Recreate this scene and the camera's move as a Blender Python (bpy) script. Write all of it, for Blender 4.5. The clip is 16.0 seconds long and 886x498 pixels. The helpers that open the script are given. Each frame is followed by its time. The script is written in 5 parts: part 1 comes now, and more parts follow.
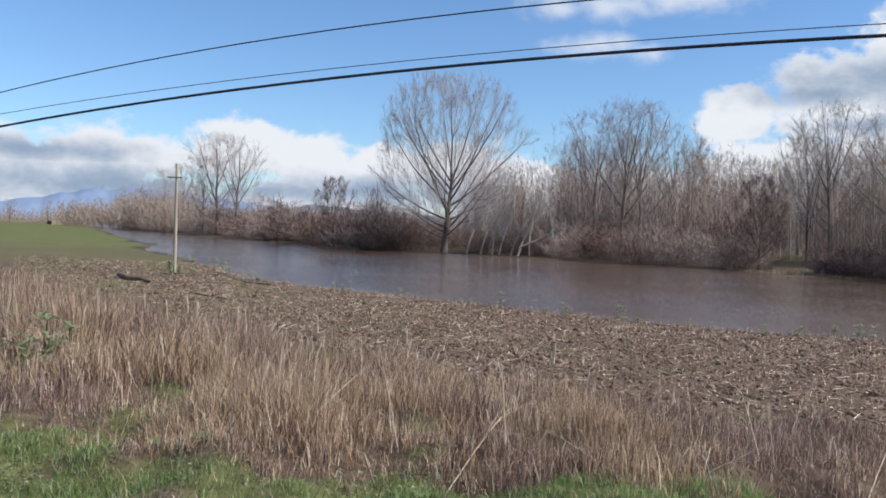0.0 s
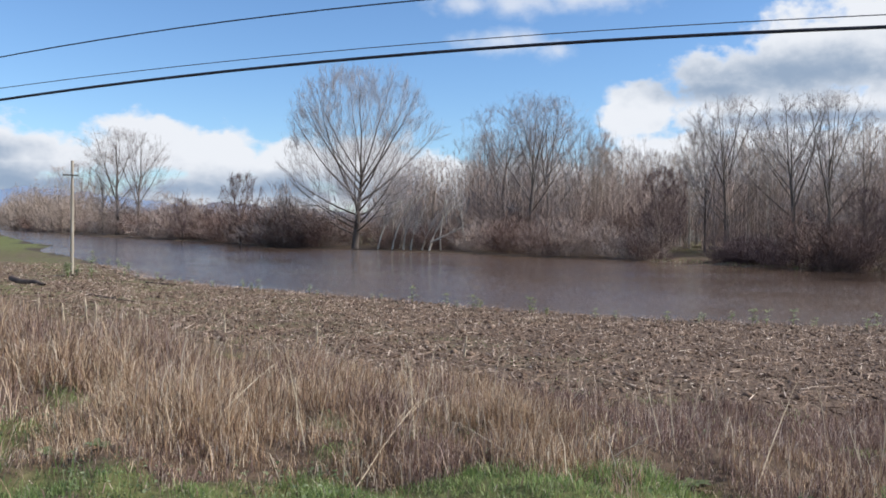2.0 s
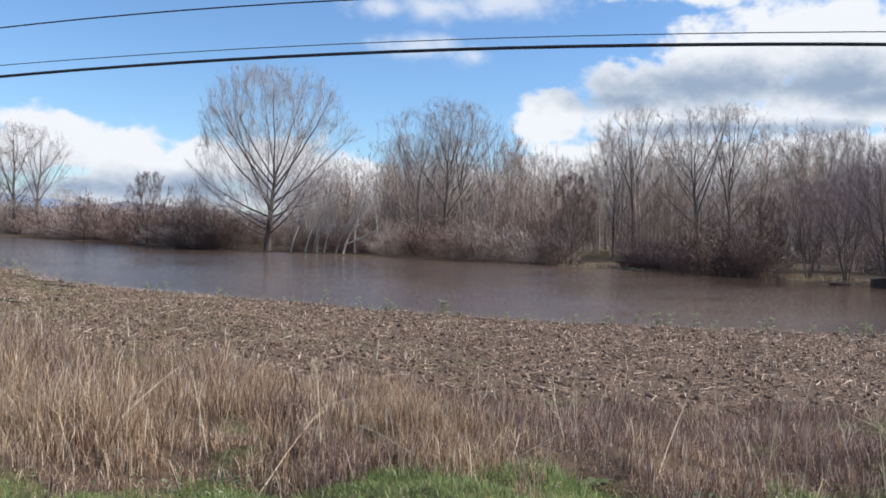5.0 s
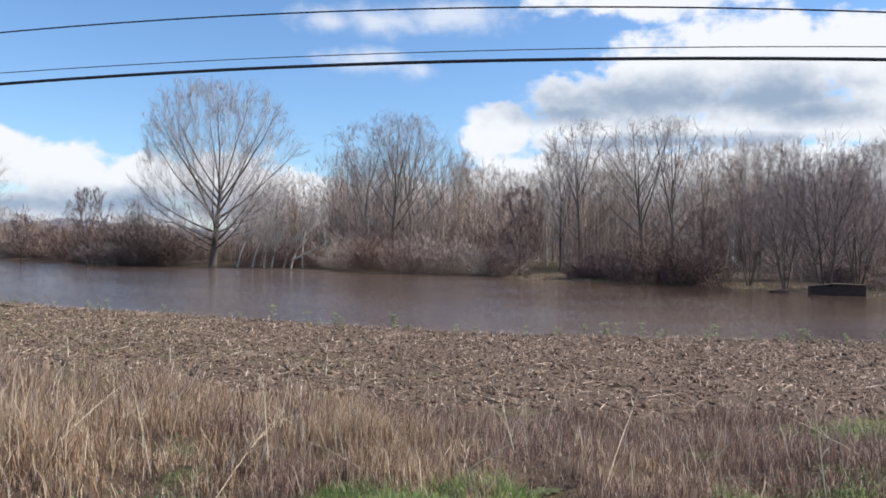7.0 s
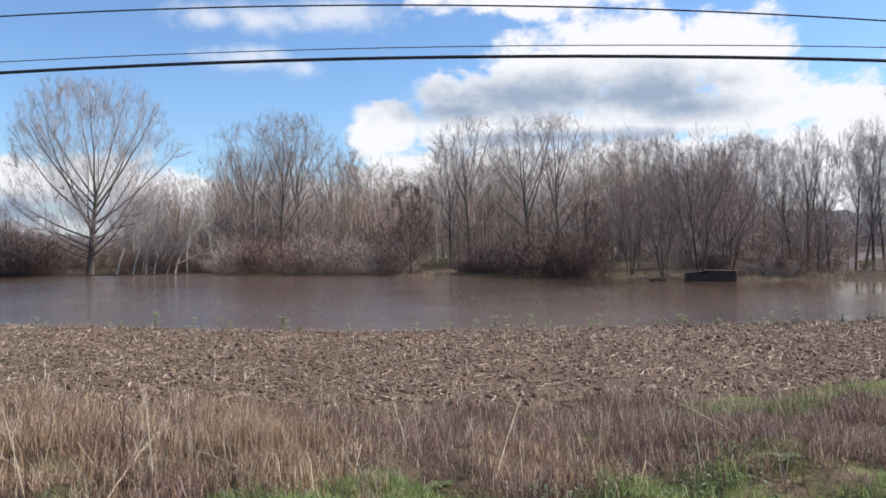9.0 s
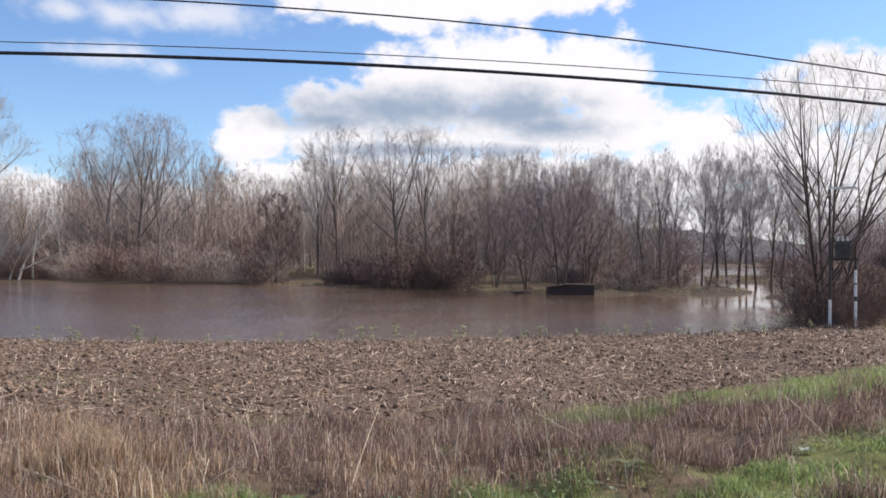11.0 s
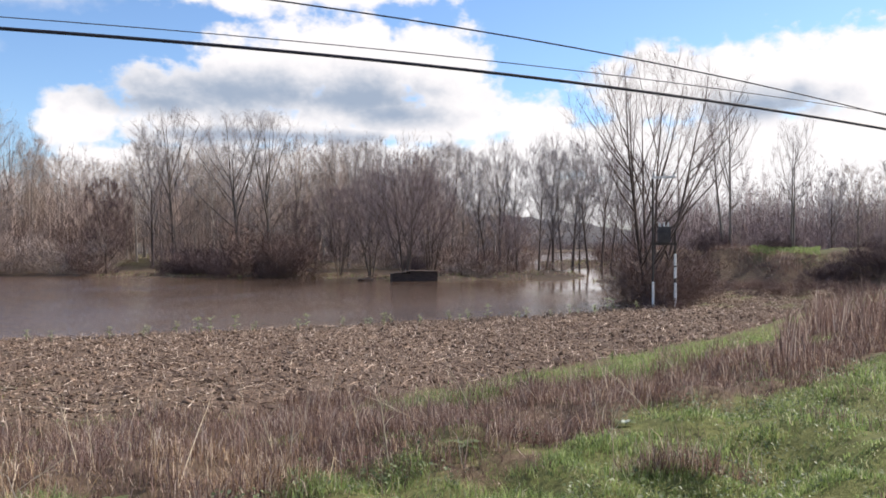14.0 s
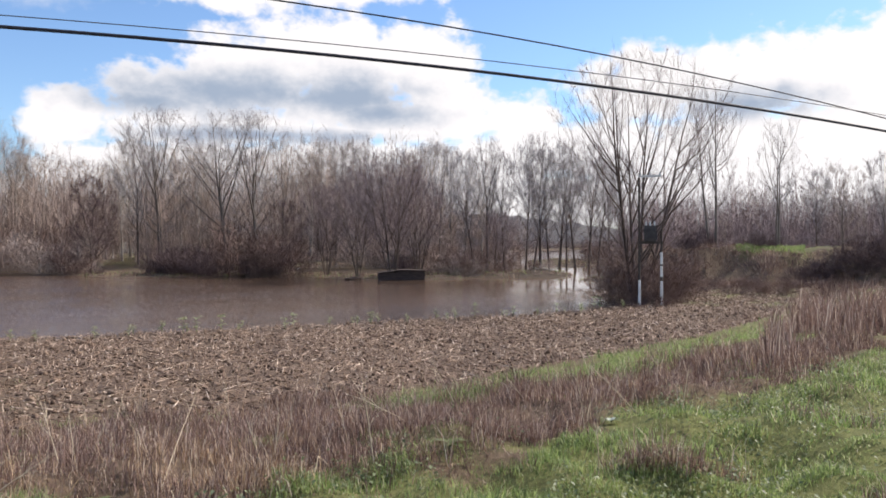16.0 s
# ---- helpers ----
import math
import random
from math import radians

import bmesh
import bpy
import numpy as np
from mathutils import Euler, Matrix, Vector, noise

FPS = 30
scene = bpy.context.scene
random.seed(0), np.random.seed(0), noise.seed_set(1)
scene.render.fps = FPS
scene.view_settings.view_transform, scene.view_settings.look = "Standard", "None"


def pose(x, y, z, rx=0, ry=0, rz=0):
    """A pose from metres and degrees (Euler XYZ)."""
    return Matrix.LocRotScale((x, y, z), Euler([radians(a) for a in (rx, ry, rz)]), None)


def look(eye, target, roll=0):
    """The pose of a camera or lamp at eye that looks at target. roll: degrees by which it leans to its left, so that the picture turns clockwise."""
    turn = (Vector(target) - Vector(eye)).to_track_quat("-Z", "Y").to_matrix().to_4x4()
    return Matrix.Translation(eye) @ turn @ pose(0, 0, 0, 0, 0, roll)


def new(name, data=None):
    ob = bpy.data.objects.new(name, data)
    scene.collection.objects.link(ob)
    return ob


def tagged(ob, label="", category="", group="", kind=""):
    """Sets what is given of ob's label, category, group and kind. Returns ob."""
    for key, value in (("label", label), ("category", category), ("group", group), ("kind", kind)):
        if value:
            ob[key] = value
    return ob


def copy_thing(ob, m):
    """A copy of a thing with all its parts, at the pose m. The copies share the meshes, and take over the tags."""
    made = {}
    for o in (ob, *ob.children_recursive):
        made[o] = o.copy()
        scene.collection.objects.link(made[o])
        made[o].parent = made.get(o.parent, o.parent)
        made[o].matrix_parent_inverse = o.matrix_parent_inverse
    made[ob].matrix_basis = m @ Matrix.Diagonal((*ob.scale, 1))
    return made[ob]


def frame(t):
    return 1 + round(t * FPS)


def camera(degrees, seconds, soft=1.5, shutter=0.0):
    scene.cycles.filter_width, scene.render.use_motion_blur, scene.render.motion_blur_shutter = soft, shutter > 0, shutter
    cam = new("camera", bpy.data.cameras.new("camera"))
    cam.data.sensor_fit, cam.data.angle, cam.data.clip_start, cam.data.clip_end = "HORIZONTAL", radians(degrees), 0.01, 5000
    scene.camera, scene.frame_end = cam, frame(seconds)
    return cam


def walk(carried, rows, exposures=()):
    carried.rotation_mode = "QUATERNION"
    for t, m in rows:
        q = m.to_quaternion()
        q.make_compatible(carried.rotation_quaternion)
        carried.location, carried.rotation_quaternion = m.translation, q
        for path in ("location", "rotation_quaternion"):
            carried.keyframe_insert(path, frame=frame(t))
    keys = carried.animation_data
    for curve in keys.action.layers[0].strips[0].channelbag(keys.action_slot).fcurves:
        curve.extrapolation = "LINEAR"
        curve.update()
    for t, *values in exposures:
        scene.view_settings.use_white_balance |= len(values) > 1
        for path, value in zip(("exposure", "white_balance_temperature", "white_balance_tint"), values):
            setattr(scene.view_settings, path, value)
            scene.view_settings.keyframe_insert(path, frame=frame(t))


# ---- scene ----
cam = camera(57.1, 16.0, soft=1.72)
EYE = 3.3
PATH = [
    (0.0, pose(0.0, 0.0, EYE, 88.73, -1.77, 0.50)),
    (0.5, pose(0.012, 0.018, EYE - 0.012, 88.82, -1.30, -0.60)),
    (1.0, pose(0.027, 0.009, EYE - 0.007, 88.93, -1.03, -2.44)),
    (1.5, pose(0.041, 0.021, EYE - 0.011, 88.73, -1.01, -4.08)),
    (2.0, pose(0.051, 0.048, EYE - 0.016, 88.54, -0.87, -5.73)),
    (2.5, pose(0.056, 0.052, EYE - 0.016, 88.51, -1.28, -7.03)),
    (3.0, pose(0.067, 0.052, EYE - 0.020, 88.68, -1.27, -8.20)),
    (3.5, pose(0.066, 0.033, EYE - 0.015, 88.79, -1.13, -9.08)),
    (4.0, pose(0.073, 0.034, EYE - 0.016, 88.73, -1.47, -9.84)),
    (6.5, pose(0.112, 0.057, EYE - 0.027, 89.61, -0.83, -14.58)),
    (7.0, pose(0.107, 0.047, EYE - 0.026, 89.91, -0.82, -15.32)),
    (7.5, pose(0.123, 0.048, EYE - 0.027, 89.99, -0.93, -16.26)),
    (8.0, pose(0.124, 0.035, EYE - 0.027, 90.26, -1.34, -17.70)),
    (8.5, pose(0.126, 0.020, EYE - 0.029, 89.97, 0.00, -20.35)),
    (11.0, pose(0.227, 0.057, EYE - 0.054, 90.51, -0.22, -32.21)),
    (11.5, pose(0.250, 0.057, EYE - 0.055, 90.19, -0.19, -34.79)),
    (12.0, pose(0.260, 0.049, EYE - 0.055, 89.82, -0.25, -37.09)),
    (12.5, pose(0.271, 0.054, EYE - 0.055, 89.72, -0.14, -38.83)),
    (13.0, pose(0.286, 0.054, EYE - 0.060, 89.78, -0.11, -40.06)),
    (13.5, pose(0.293, 0.050, EYE - 0.061, 89.74, -0.16, -41.27)),
    (14.0, pose(0.306, 0.041, EYE - 0.067, 89.62, 0.24, -43.09)),
    (14.5, pose(0.320, 0.043, EYE - 0.072, 89.52, 0.50, -44.52)),
    (15.0, pose(0.331, 0.044, EYE - 0.076, 89.42, 0.33, -45.31)),
    (15.5, pose(0.327, 0.036, EYE - 0.073, 89.41, 0.43, -44.98)),
    (16.0, pose(0.329, 0.038, EYE - 0.073, 89.55, 0.31, -43.97)),
]
walk(cam, PATH, [(0.0, 0.44, 6250, 10), (4.0, 0.515, 6290, 10), (8.5, 0.605, 6400, 11), (11.0, 0.64, 6640, 14), (16.0, 0.7, 6800, 14)])

# ---- world, sun, exposure ----
SUN_AZ, SUN_EL = 102.0, 38.0          # degrees clockwise from +y, and above the horizon


def heading(az, el=0.0, r=1.0):
    a, e = radians(az), radians(el)
    return Vector((r * math.sin(a) * math.cos(e), r * math.cos(a) * math.cos(e), r * math.sin(e)))


sun_data = bpy.data.lights.new("sun", "SUN")
sun_data.energy, sun_data.angle, sun_data.color = 4.1, radians(0.6), (1.0, 0.94, 0.84)
sun = new("sun", sun_data)
sun.matrix_world = look(heading(SUN_AZ, SUN_EL, 100), (0, 0, 0))

# cumulus: heading, height, half width and half height in degrees
CLOUDS = [
    (-30.1, 3.7, 6.5, 2.4), (-24.5, 4.2, 4.6, 2.2), (-19.6, 4.2, 4.6, 1.7), (-15.2, 4.8, 4.2, 2.6), (-9.6, 4.5, 4.4, 2.3), (-5.4, 4.3, 3.6, 2.2), (0.0, 3.9, 5.5, 2.2), (5.0, 3.4, 6.5, 2.0),
    (19.2, 8.2, 3.0, 2.1), (26.0, 10.0, 5.6, 2.7), (31.0, 11.2, 7.0, 3.4), (37.0, 12.2, 8.0, 3.7), (41.5, 12.6, 5.2, 3.1), (43.6, 10.4, 3.2, 2.6), (30.0, 8.0, 12.0, 1.9), (41.0, 8.4, 6.5, 2.0),
    (35.5, 9.2, 6.5, 1.8), (44.5, 8.6, 4.5, 1.8), (29.5, 17.2, 8.0, 1.9), (36.5, 17.4, 7.0, 1.5), 
    (49.3, 8.4, 3.8, 2.1), (58.0, 10.4, 5.6, 2.8), (64.0, 10.5, 7.2, 2.8), (73.0, 10.6, 8.5, 3.8), (81.0, 10.5, 10.0, 5.5),
    (55.0, 6.0, 9.0, 2.8), (66.0, 6.0, 12.0, 3.2), (48.0, 5.5, 8.0, 2.4), (36.0, 5.5, 12.0, 2.6), (22.0, 4.8, 7.5, 2.4), (-26.0, 1.8, 14.0, 2.4), (-8.0, 2.0, 12.0, 2.2), (10.0, 3.0, 10.0, 2.4), (66.0, 3.0, 16.0, 3.0), (50.0, 3.0, 14.0, 3.0), (30.0, 3.0, 14.0, 3.0),
]
WISPS = [(9.3, 12.9, 3.8, 1.1, 0.85), (13.6, 12.2, 1.8, 1.1, 0.8), (7.0, 15.3, 3.0, 1.2, 0.8), (10.8, 15.4, 4.2, 1.3, 0.85), (16.0, 15.8, 5.0, 1.4, 0.9)]
SHADED = [(29.5, 10.2, 9.0, 1.5), (36.5, 10.1, 6.0, 1.6), (24.0, 9.4, 4.4, 0.8), (39.5, 9.0, 4.0, 1.0), (32.0, 7.4, 8.0, 0.6), (64.8, 9.0, 3.8, 1.0), (-22.0, 2.4, 15.0, 1.3), (-27.0, 4.4, 7.0, 0.8), (-15.0, 2.4, 10.0, 0.9), (-5.0, 2.6, 9.0, 1.0)]

world = bpy.data.worlds.new("sky")
scene.world = world
world.use_nodes = True
wn, wl = world.node_tree.nodes, world.node_tree.links
wn.clear()


def wnode(kind, **values):
    n = wn.new(kind)
    for k, v in values.items():
        if k == "operation":
            n.operation = v
        elif k == "blend_type":
            n.blend_type = v
    return n


def wmath(op, a, b=None):
    n = wnode("ShaderNodeMath", operation=op)
    for i, q in enumerate((a, b)):
        if q is None:
            continue
        if isinstance(q, (int, float)):
            n.inputs[i].default_value = q
        else:
            wl.new(q, n.inputs[i])
    return n.outputs[0]


wcoord = wn.new("ShaderNodeTexCoord").outputs["Generated"]
sky = wn.new("ShaderNodeTexSky")
sky.sky_type, sky.sun_disc = "NISHITA", False
sky.sun_elevation, sky.sun_rotation = radians(SUN_EL), radians(SUN_AZ)
sky.air_density, sky.dust_density, sky.ozone_density = 1.0, 0.2, 1.0


def wblobs(rows):
    """The greatest of a set of soft ellipses on the sky: 1 at a middle, 0.5 half way out, 0 at the rim."""
    best = None
    for az, el, w, h, *full in rows:
        m = wn.new("ShaderNodeMapping")
        m.vector_type = "TEXTURE"
        m.inputs["Location"].default_value = heading(az, el)
        m.inputs["Rotation"].default_value = (radians(el), 0, radians(-az))
        m.inputs["Scale"].default_value = (radians(w) * 1.6, 0.6, radians(h) * 1.6)
        wl.new(wcoord, m.inputs["Vector"])
        ln = wnode("ShaderNodeVectorMath", operation="LENGTH")
        wl.new(m.outputs[0], ln.inputs[0])
        v = wmath("SUBTRACT", full[0] if full else 1.0, ln.outputs["Value"])
        best = v if best is None else wmath("MAXIMUM", best, v)
    return wmath("MAXIMUM", best, -0.6)


def wnoise(scale, detail, rough, squash=1.0):
    m = wn.new("ShaderNodeMapping")
    m.inputs["Scale"].default_value = (1, 1, squash)
    wl.new(wcoord, m.inputs["Vector"])
    n = wn.new("ShaderNodeTexNoise")
    n.inputs["Scale"].default_value, n.inputs["Detail"].default_value, n.inputs["Roughness"].default_value = scale, detail, rough
    wl.new(m.outputs[0], n.inputs["Vector"])
    return n.outputs["Fac"]


def wramp(value, lo, hi, a=0.0, b=1.0):
    n = wn.new("ShaderNodeMapRange")
    n.interpolation_type = "SMOOTHSTEP"
    wl.new(value, n.inputs["Value"])
    for k, v in zip(("From Min", "From Max", "To Min", "To Max"), (lo, hi, a, b)):
        n.inputs[k].default_value = v
    return n.outputs["Result"]


puff = wmath("MULTIPLY", wmath("SUBTRACT", wnoise(14, 7, 0.58, 1.5), 0.5), 1.2)
billow = wmath("MULTIPLY", wmath("SUBTRACT", wnoise(40, 5, 0.55, 1.4), 0.5), 0.5)
# broken cloud over the rest of the sky, behind the camera and overhead
sepd = wn.new("ShaderNodeSeparateXYZ")
wl.new(wcoord, sepd.inputs[0])
behind = wramp(wmath("ADD", wmath("MULTIPLY", sepd.outputs[0], 0.5), sepd.outputs[1]), 0.15, -0.25)
overhead = wramp(sepd.outputs[2], 0.40, 0.55)
broken = wmath("SUBTRACT", wmath("MULTIPLY", wmath("MAXIMUM", behind, overhead), 0.85), 0.5)
density = wmath("ADD", wmath("MAXIMUM", wblobs(CLOUDS), broken), wmath("ADD", puff, billow))
alpha = wramp(density, 0.3, 0.58)
thin = wramp(wmath("ADD", wblobs(WISPS), wmath("ADD", puff, billow)), 0.2, 0.95, 0.0, 0.72)
alpha = wmath("MAXIMUM", alpha, thin)
alpha = wmath("MULTIPLY", alpha, wramp(sepd.outputs[2], -0.05, -0.01))
thick = wramp(wmath("ADD", wblobs(SHADED), wmath("ADD", wmath("MULTIPLY", puff, 0.8), wmath("MULTIPLY", billow, 1.3))), -0.05, 1.0)

lit = wn.new("ShaderNodeMix")
lit.data_type = "RGBA"
lit.inputs[6].default_value = (7.0, 7.1, 7.3, 1)
lit.inputs[7].default_value = (2.6, 3.3, 4.3, 1)
wl.new(thick, lit.inputs[0])
over = wn.new("ShaderNodeMix")
over.data_type = "RGBA"
wl.new(alpha, over.inputs[0])
tint = wn.new("ShaderNodeMix")
tint.data_type, tint.blend_type = "RGBA", "MULTIPLY"
tint.inputs[0].default_value = 1.0
tint.inputs[7].default_value = (0.80, 1.0, 1.24, 1)
wl.new(sky.outputs[0], tint.inputs[6])
wl.new(tint.outputs[2], over.inputs[6])
wl.new(lit.outputs[2], over.inputs[7])
wbg = wn.new("ShaderNodeBackground")
wbg.inputs["Strength"].default_value = 0.09
wl.new(over.outputs[2], wbg.inputs["Color"])
wl.new(wbg.outputs[0], wn.new("ShaderNodeOutputWorld").inputs["Surface"])


# ---- materials ----
class Mat:
    """A node material with a Principled shader, and short ways to add nodes to it."""

    def __init__(self, name, rough=0.9, spec=0.3):
        self.m = bpy.data.materials.new(name)
        self.m.use_nodes = True
        self.n, self.l = self.m.node_tree.nodes, self.m.node_tree.links
        self.b = self.n["Principled BSDF"]
        self.b.inputs["Roughness"].default_value = rough
        self.b.inputs["Specular IOR Level"].default_value = spec
        self.co = self.n.new("ShaderNodeTexCoord").outputs["Object"]

    def noise(self, scale, detail=4.0, rough=0.55, stretch=(1, 1, 1), where=None):
        mp = self.n.new("ShaderNodeMapping")
        mp.inputs["Scale"].default_value = stretch
        self.l.new(where or self.co, mp.inputs["Vector"])
        t = self.n.new("ShaderNodeTexNoise")
        t.inputs["Scale"].default_value, t.inputs["Detail"].default_value, t.inputs["Roughness"].default_value = scale, detail, rough
        self.l.new(mp.outputs[0], t.inputs["Vector"])
        return t.outputs["Fac"]

    def ramp(self, value, *stops):
        r = self.n.new("ShaderNodeValToRGB")
        e = r.color_ramp.elements
        while len(e) < len(stops):
            e.new(0.5)
        for q, (at, c) in zip(e, stops):
            q.position, q.color = at, (*c, 1)
        self.l.new(value, r.inputs[0])
        return r.outputs[0]

    def mix(self, fac, a, b, kind="MIX"):
        x = self.n.new("ShaderNodeMix")
        x.data_type, x.blend_type = "RGBA", kind
        for q, s in ((fac, 0), (a, 6), (b, 7)):
            if isinstance(q, (int, float)):
                x.inputs[s].default_value = q
            elif isinstance(q, tuple):
                x.inputs[s].default_value = (*q, 1)
            else:
                self.l.new(q, x.inputs[s])
        return x.outputs[2]

    def attr(self, name):
        a = self.n.new("ShaderNodeAttribute")
        a.attribute_name = name
        return a.outputs["Color"], a.outputs["Fac"]

    def island(self):
        return self.n.new("ShaderNodeNewGeometry").outputs["Random Per Island"]

    def each(self):
        return self.n.new("ShaderNodeObjectInfo").outputs["Random"]

    def color(self, c):
        if isinstance(c, tuple):
            self.b.inputs["Base Color"].default_value = (*c, 1)
        else:
            self.l.new(c, self.b.inputs["Base Color"])
        return self

    def bump(self, height, strength=0.5, distance=0.05):
        u = self.n.new("ShaderNodeBump")
        u.inputs["Strength"].default_value, u.inputs["Distance"].default_value = strength, distance
        self.l.new(height, u.inputs["Height"])
        self.l.new(u.outputs[0], self.b.inputs["Normal"])
        return self


def stalk_material(name, *stops, rough=0.85, through_light=0.0):
    m = Mat(name, rough, 0.25)
    c = m.ramp(m.island(), *stops)
    patch = m.noise(0.35, 3)
    m.color(m.mix(0.55, c, m.ramp(patch, (0.3, (0.55, 0.5, 0.5)), (0.7, (1.0, 1.0, 1.0))), "MULTIPLY"))
    if through_light:
        t = m.n.new("ShaderNodeBsdfTranslucent")
        m.l.new(c, t.inputs["Color"])
        x = m.n.new("ShaderNodeMixShader")
        x.inputs[0].default_value = through_light
        m.l.new(m.b.outputs[0], x.inputs[1])
        m.l.new(t.outputs[0], x.inputs[2])
        m.l.new(x.outputs[0], m.n["Material Output"].inputs["Surface"])
    return m.m


def bark_material(name, dark, light):
    m = Mat(name, 0.9, 0.2)
    c = m.ramp(m.noise(1.1, 5, 0.6, (1, 1, 0.35)), (0.3, dark), (0.72, light))
    tone = m.ramp(m.each(), (0.0, (0.72, 0.7, 0.7)), (1.0, (1.0, 1.0, 1.0)))
    m.color(m.mix(1.0, c, tone, "MULTIPLY"))
    m.bump(m.noise(9, 4, 0.6, (1, 1, 0.2)), 0.5, 0.03)
    return m.m


def twig_material(name, *stops):
    m = Mat(name, 0.85, 0.2)
    c = m.ramp(m.island(), *stops)
    tone = m.ramp(m.each(), (0.0, (0.75, 0.72, 0.72)), (1.0, (1.0, 1.0, 1.0)))
    m.color(m.mix(1.0, c, tone, "MULTIPLY"))
    return m.m


BARK_GREY = bark_material("bark_grey", (0.115, 0.093, 0.08), (0.33, 0.285, 0.245))
BARK_PALE = bark_material("bark_pale", (0.36, 0.32, 0.265), (0.7, 0.64, 0.56))
BARK_MID = bark_material("bark_mid", (0.085, 0.066, 0.057), (0.25, 0.21, 0.178))
BARK_DARK = bark_material("bark_dark", (0.078, 0.058, 0.049), (0.221, 0.169, 0.137))
TWIG_GREY = twig_material("twig_grey", (0.0, (0.28, 0.252, 0.252)), (1.0, (0.46, 0.43, 0.428)))
TWIG_TAN = twig_material("twig_tan", (0.0, (0.30, 0.235, 0.19)), (1.0, (0.49, 0.395, 0.325)))
TWIG_RED = twig_material("twig_red", (0.0, (0.165, 0.108, 0.09)), (1.0, (0.28, 0.192, 0.16)))
TWIG_SCRUB = twig_material("twig_scrub", (0.0, (0.33, 0.26, 0.225)), (1.0, (0.53, 0.43, 0.37)))
TWIG_DARK = twig_material("twig_dark", (0.0, (0.095, 0.065, 0.065)), (1.0, (0.195, 0.135, 0.128)))
TWIG_PLUM = twig_material("twig_plum", (0.0, (0.19, 0.145, 0.145)), (1.0, (0.36, 0.285, 0.28)))

STRAW = stalk_material("dry_straw", (0.0, (0.13, 0.08, 0.05)), (0.4, (0.42, 0.28, 0.17)), (0.75, (0.67, 0.495, 0.325)), (1.0, (0.93, 0.82, 0.64)), through_light=0.3)
RUST_STRAW = stalk_material("russet_dry_grass", (0.0, (0.085, 0.05, 0.042)), (0.45, (0.225, 0.143, 0.118)), (0.8, (0.39, 0.27, 0.22)), (1.0, (0.76, 0.63, 0.51)), through_light=0.3)
GREEN = stalk_material("green_grass", (0.0, (0.085, 0.125, 0.045)), (0.4, (0.215, 0.30, 0.10)), (0.78, (0.36, 0.45, 0.17)), (0.93, (0.50, 0.54, 0.29)), (1.0, (0.6, 0.55, 0.4)), rough=0.42, through_light=0.5)
STUBBLE = stalk_material("maize_stubble", (0.0, (0.09, 0.058, 0.043)), (0.45, (0.24, 0.165, 0.12)), (0.84, (0.42, 0.315, 0.24)), (0.94, (0.64, 0.52, 0.42)), (1.0, (0.84, 0.71, 0.58)))
LEAF = stalk_material("weed_leaf", (0.0, (0.09, 0.12, 0.045)), (0.6, (0.2, 0.24, 0.1)), (1.0, (0.42, 0.44, 0.28)), rough=0.5, through_light=0.3)


def ground_material():
    m = Mat("soil_and_turf", 0.95, 0.15)
    cover, _ = m.attr("cover")
    s = m.n.new("ShaderNodeSeparateColor")
    m.l.new(cover, s.inputs[0])
    fine, mid, broad = m.noise(9, 6, 0.7), m.noise(1.4, 5, 0.6), m.noise(0.12, 3)
    soil = m.ramp(fine, (0.3, (0.06, 0.04, 0.031)), (0.5, (0.14, 0.097, 0.071)), (0.7, (0.31, 0.228, 0.168)))
    soil = m.mix(0.6, soil, m.ramp(mid, (0.3, (0.6, 0.58, 0.56)), (0.7, (1.0, 1.0, 1.0))), "MULTIPLY")
    thatch = m.ramp(fine, (0.3, (0.06, 0.042, 0.03)), (0.7, (0.19, 0.135, 0.09)))
    turf = m.ramp(m.noise(5, 5, 0.65), (0.3, (0.075, 0.08, 0.03)), (0.7, (0.20, 0.215, 0.083)))
    turf = m.mix(0.5, turf, m.ramp(broad, (0.35, (0.75, 0.7, 0.5)), (0.65, (1.0, 1.0, 1.0))), "MULTIPLY")
    mud = m.ramp(mid, (0.3, (0.045, 0.034, 0.026)), (0.7, (0.095, 0.073, 0.055)))
    c = m.mix(s.outputs[1], thatch, soil)
    c = m.mix(s.outputs[0], c, turf)
    c = m.mix(s.outputs[2], c, mud)
    m.color(c)
    m.bump(m.mix(0.5, fine, mid), 0.8, 0.08)
    return m.m


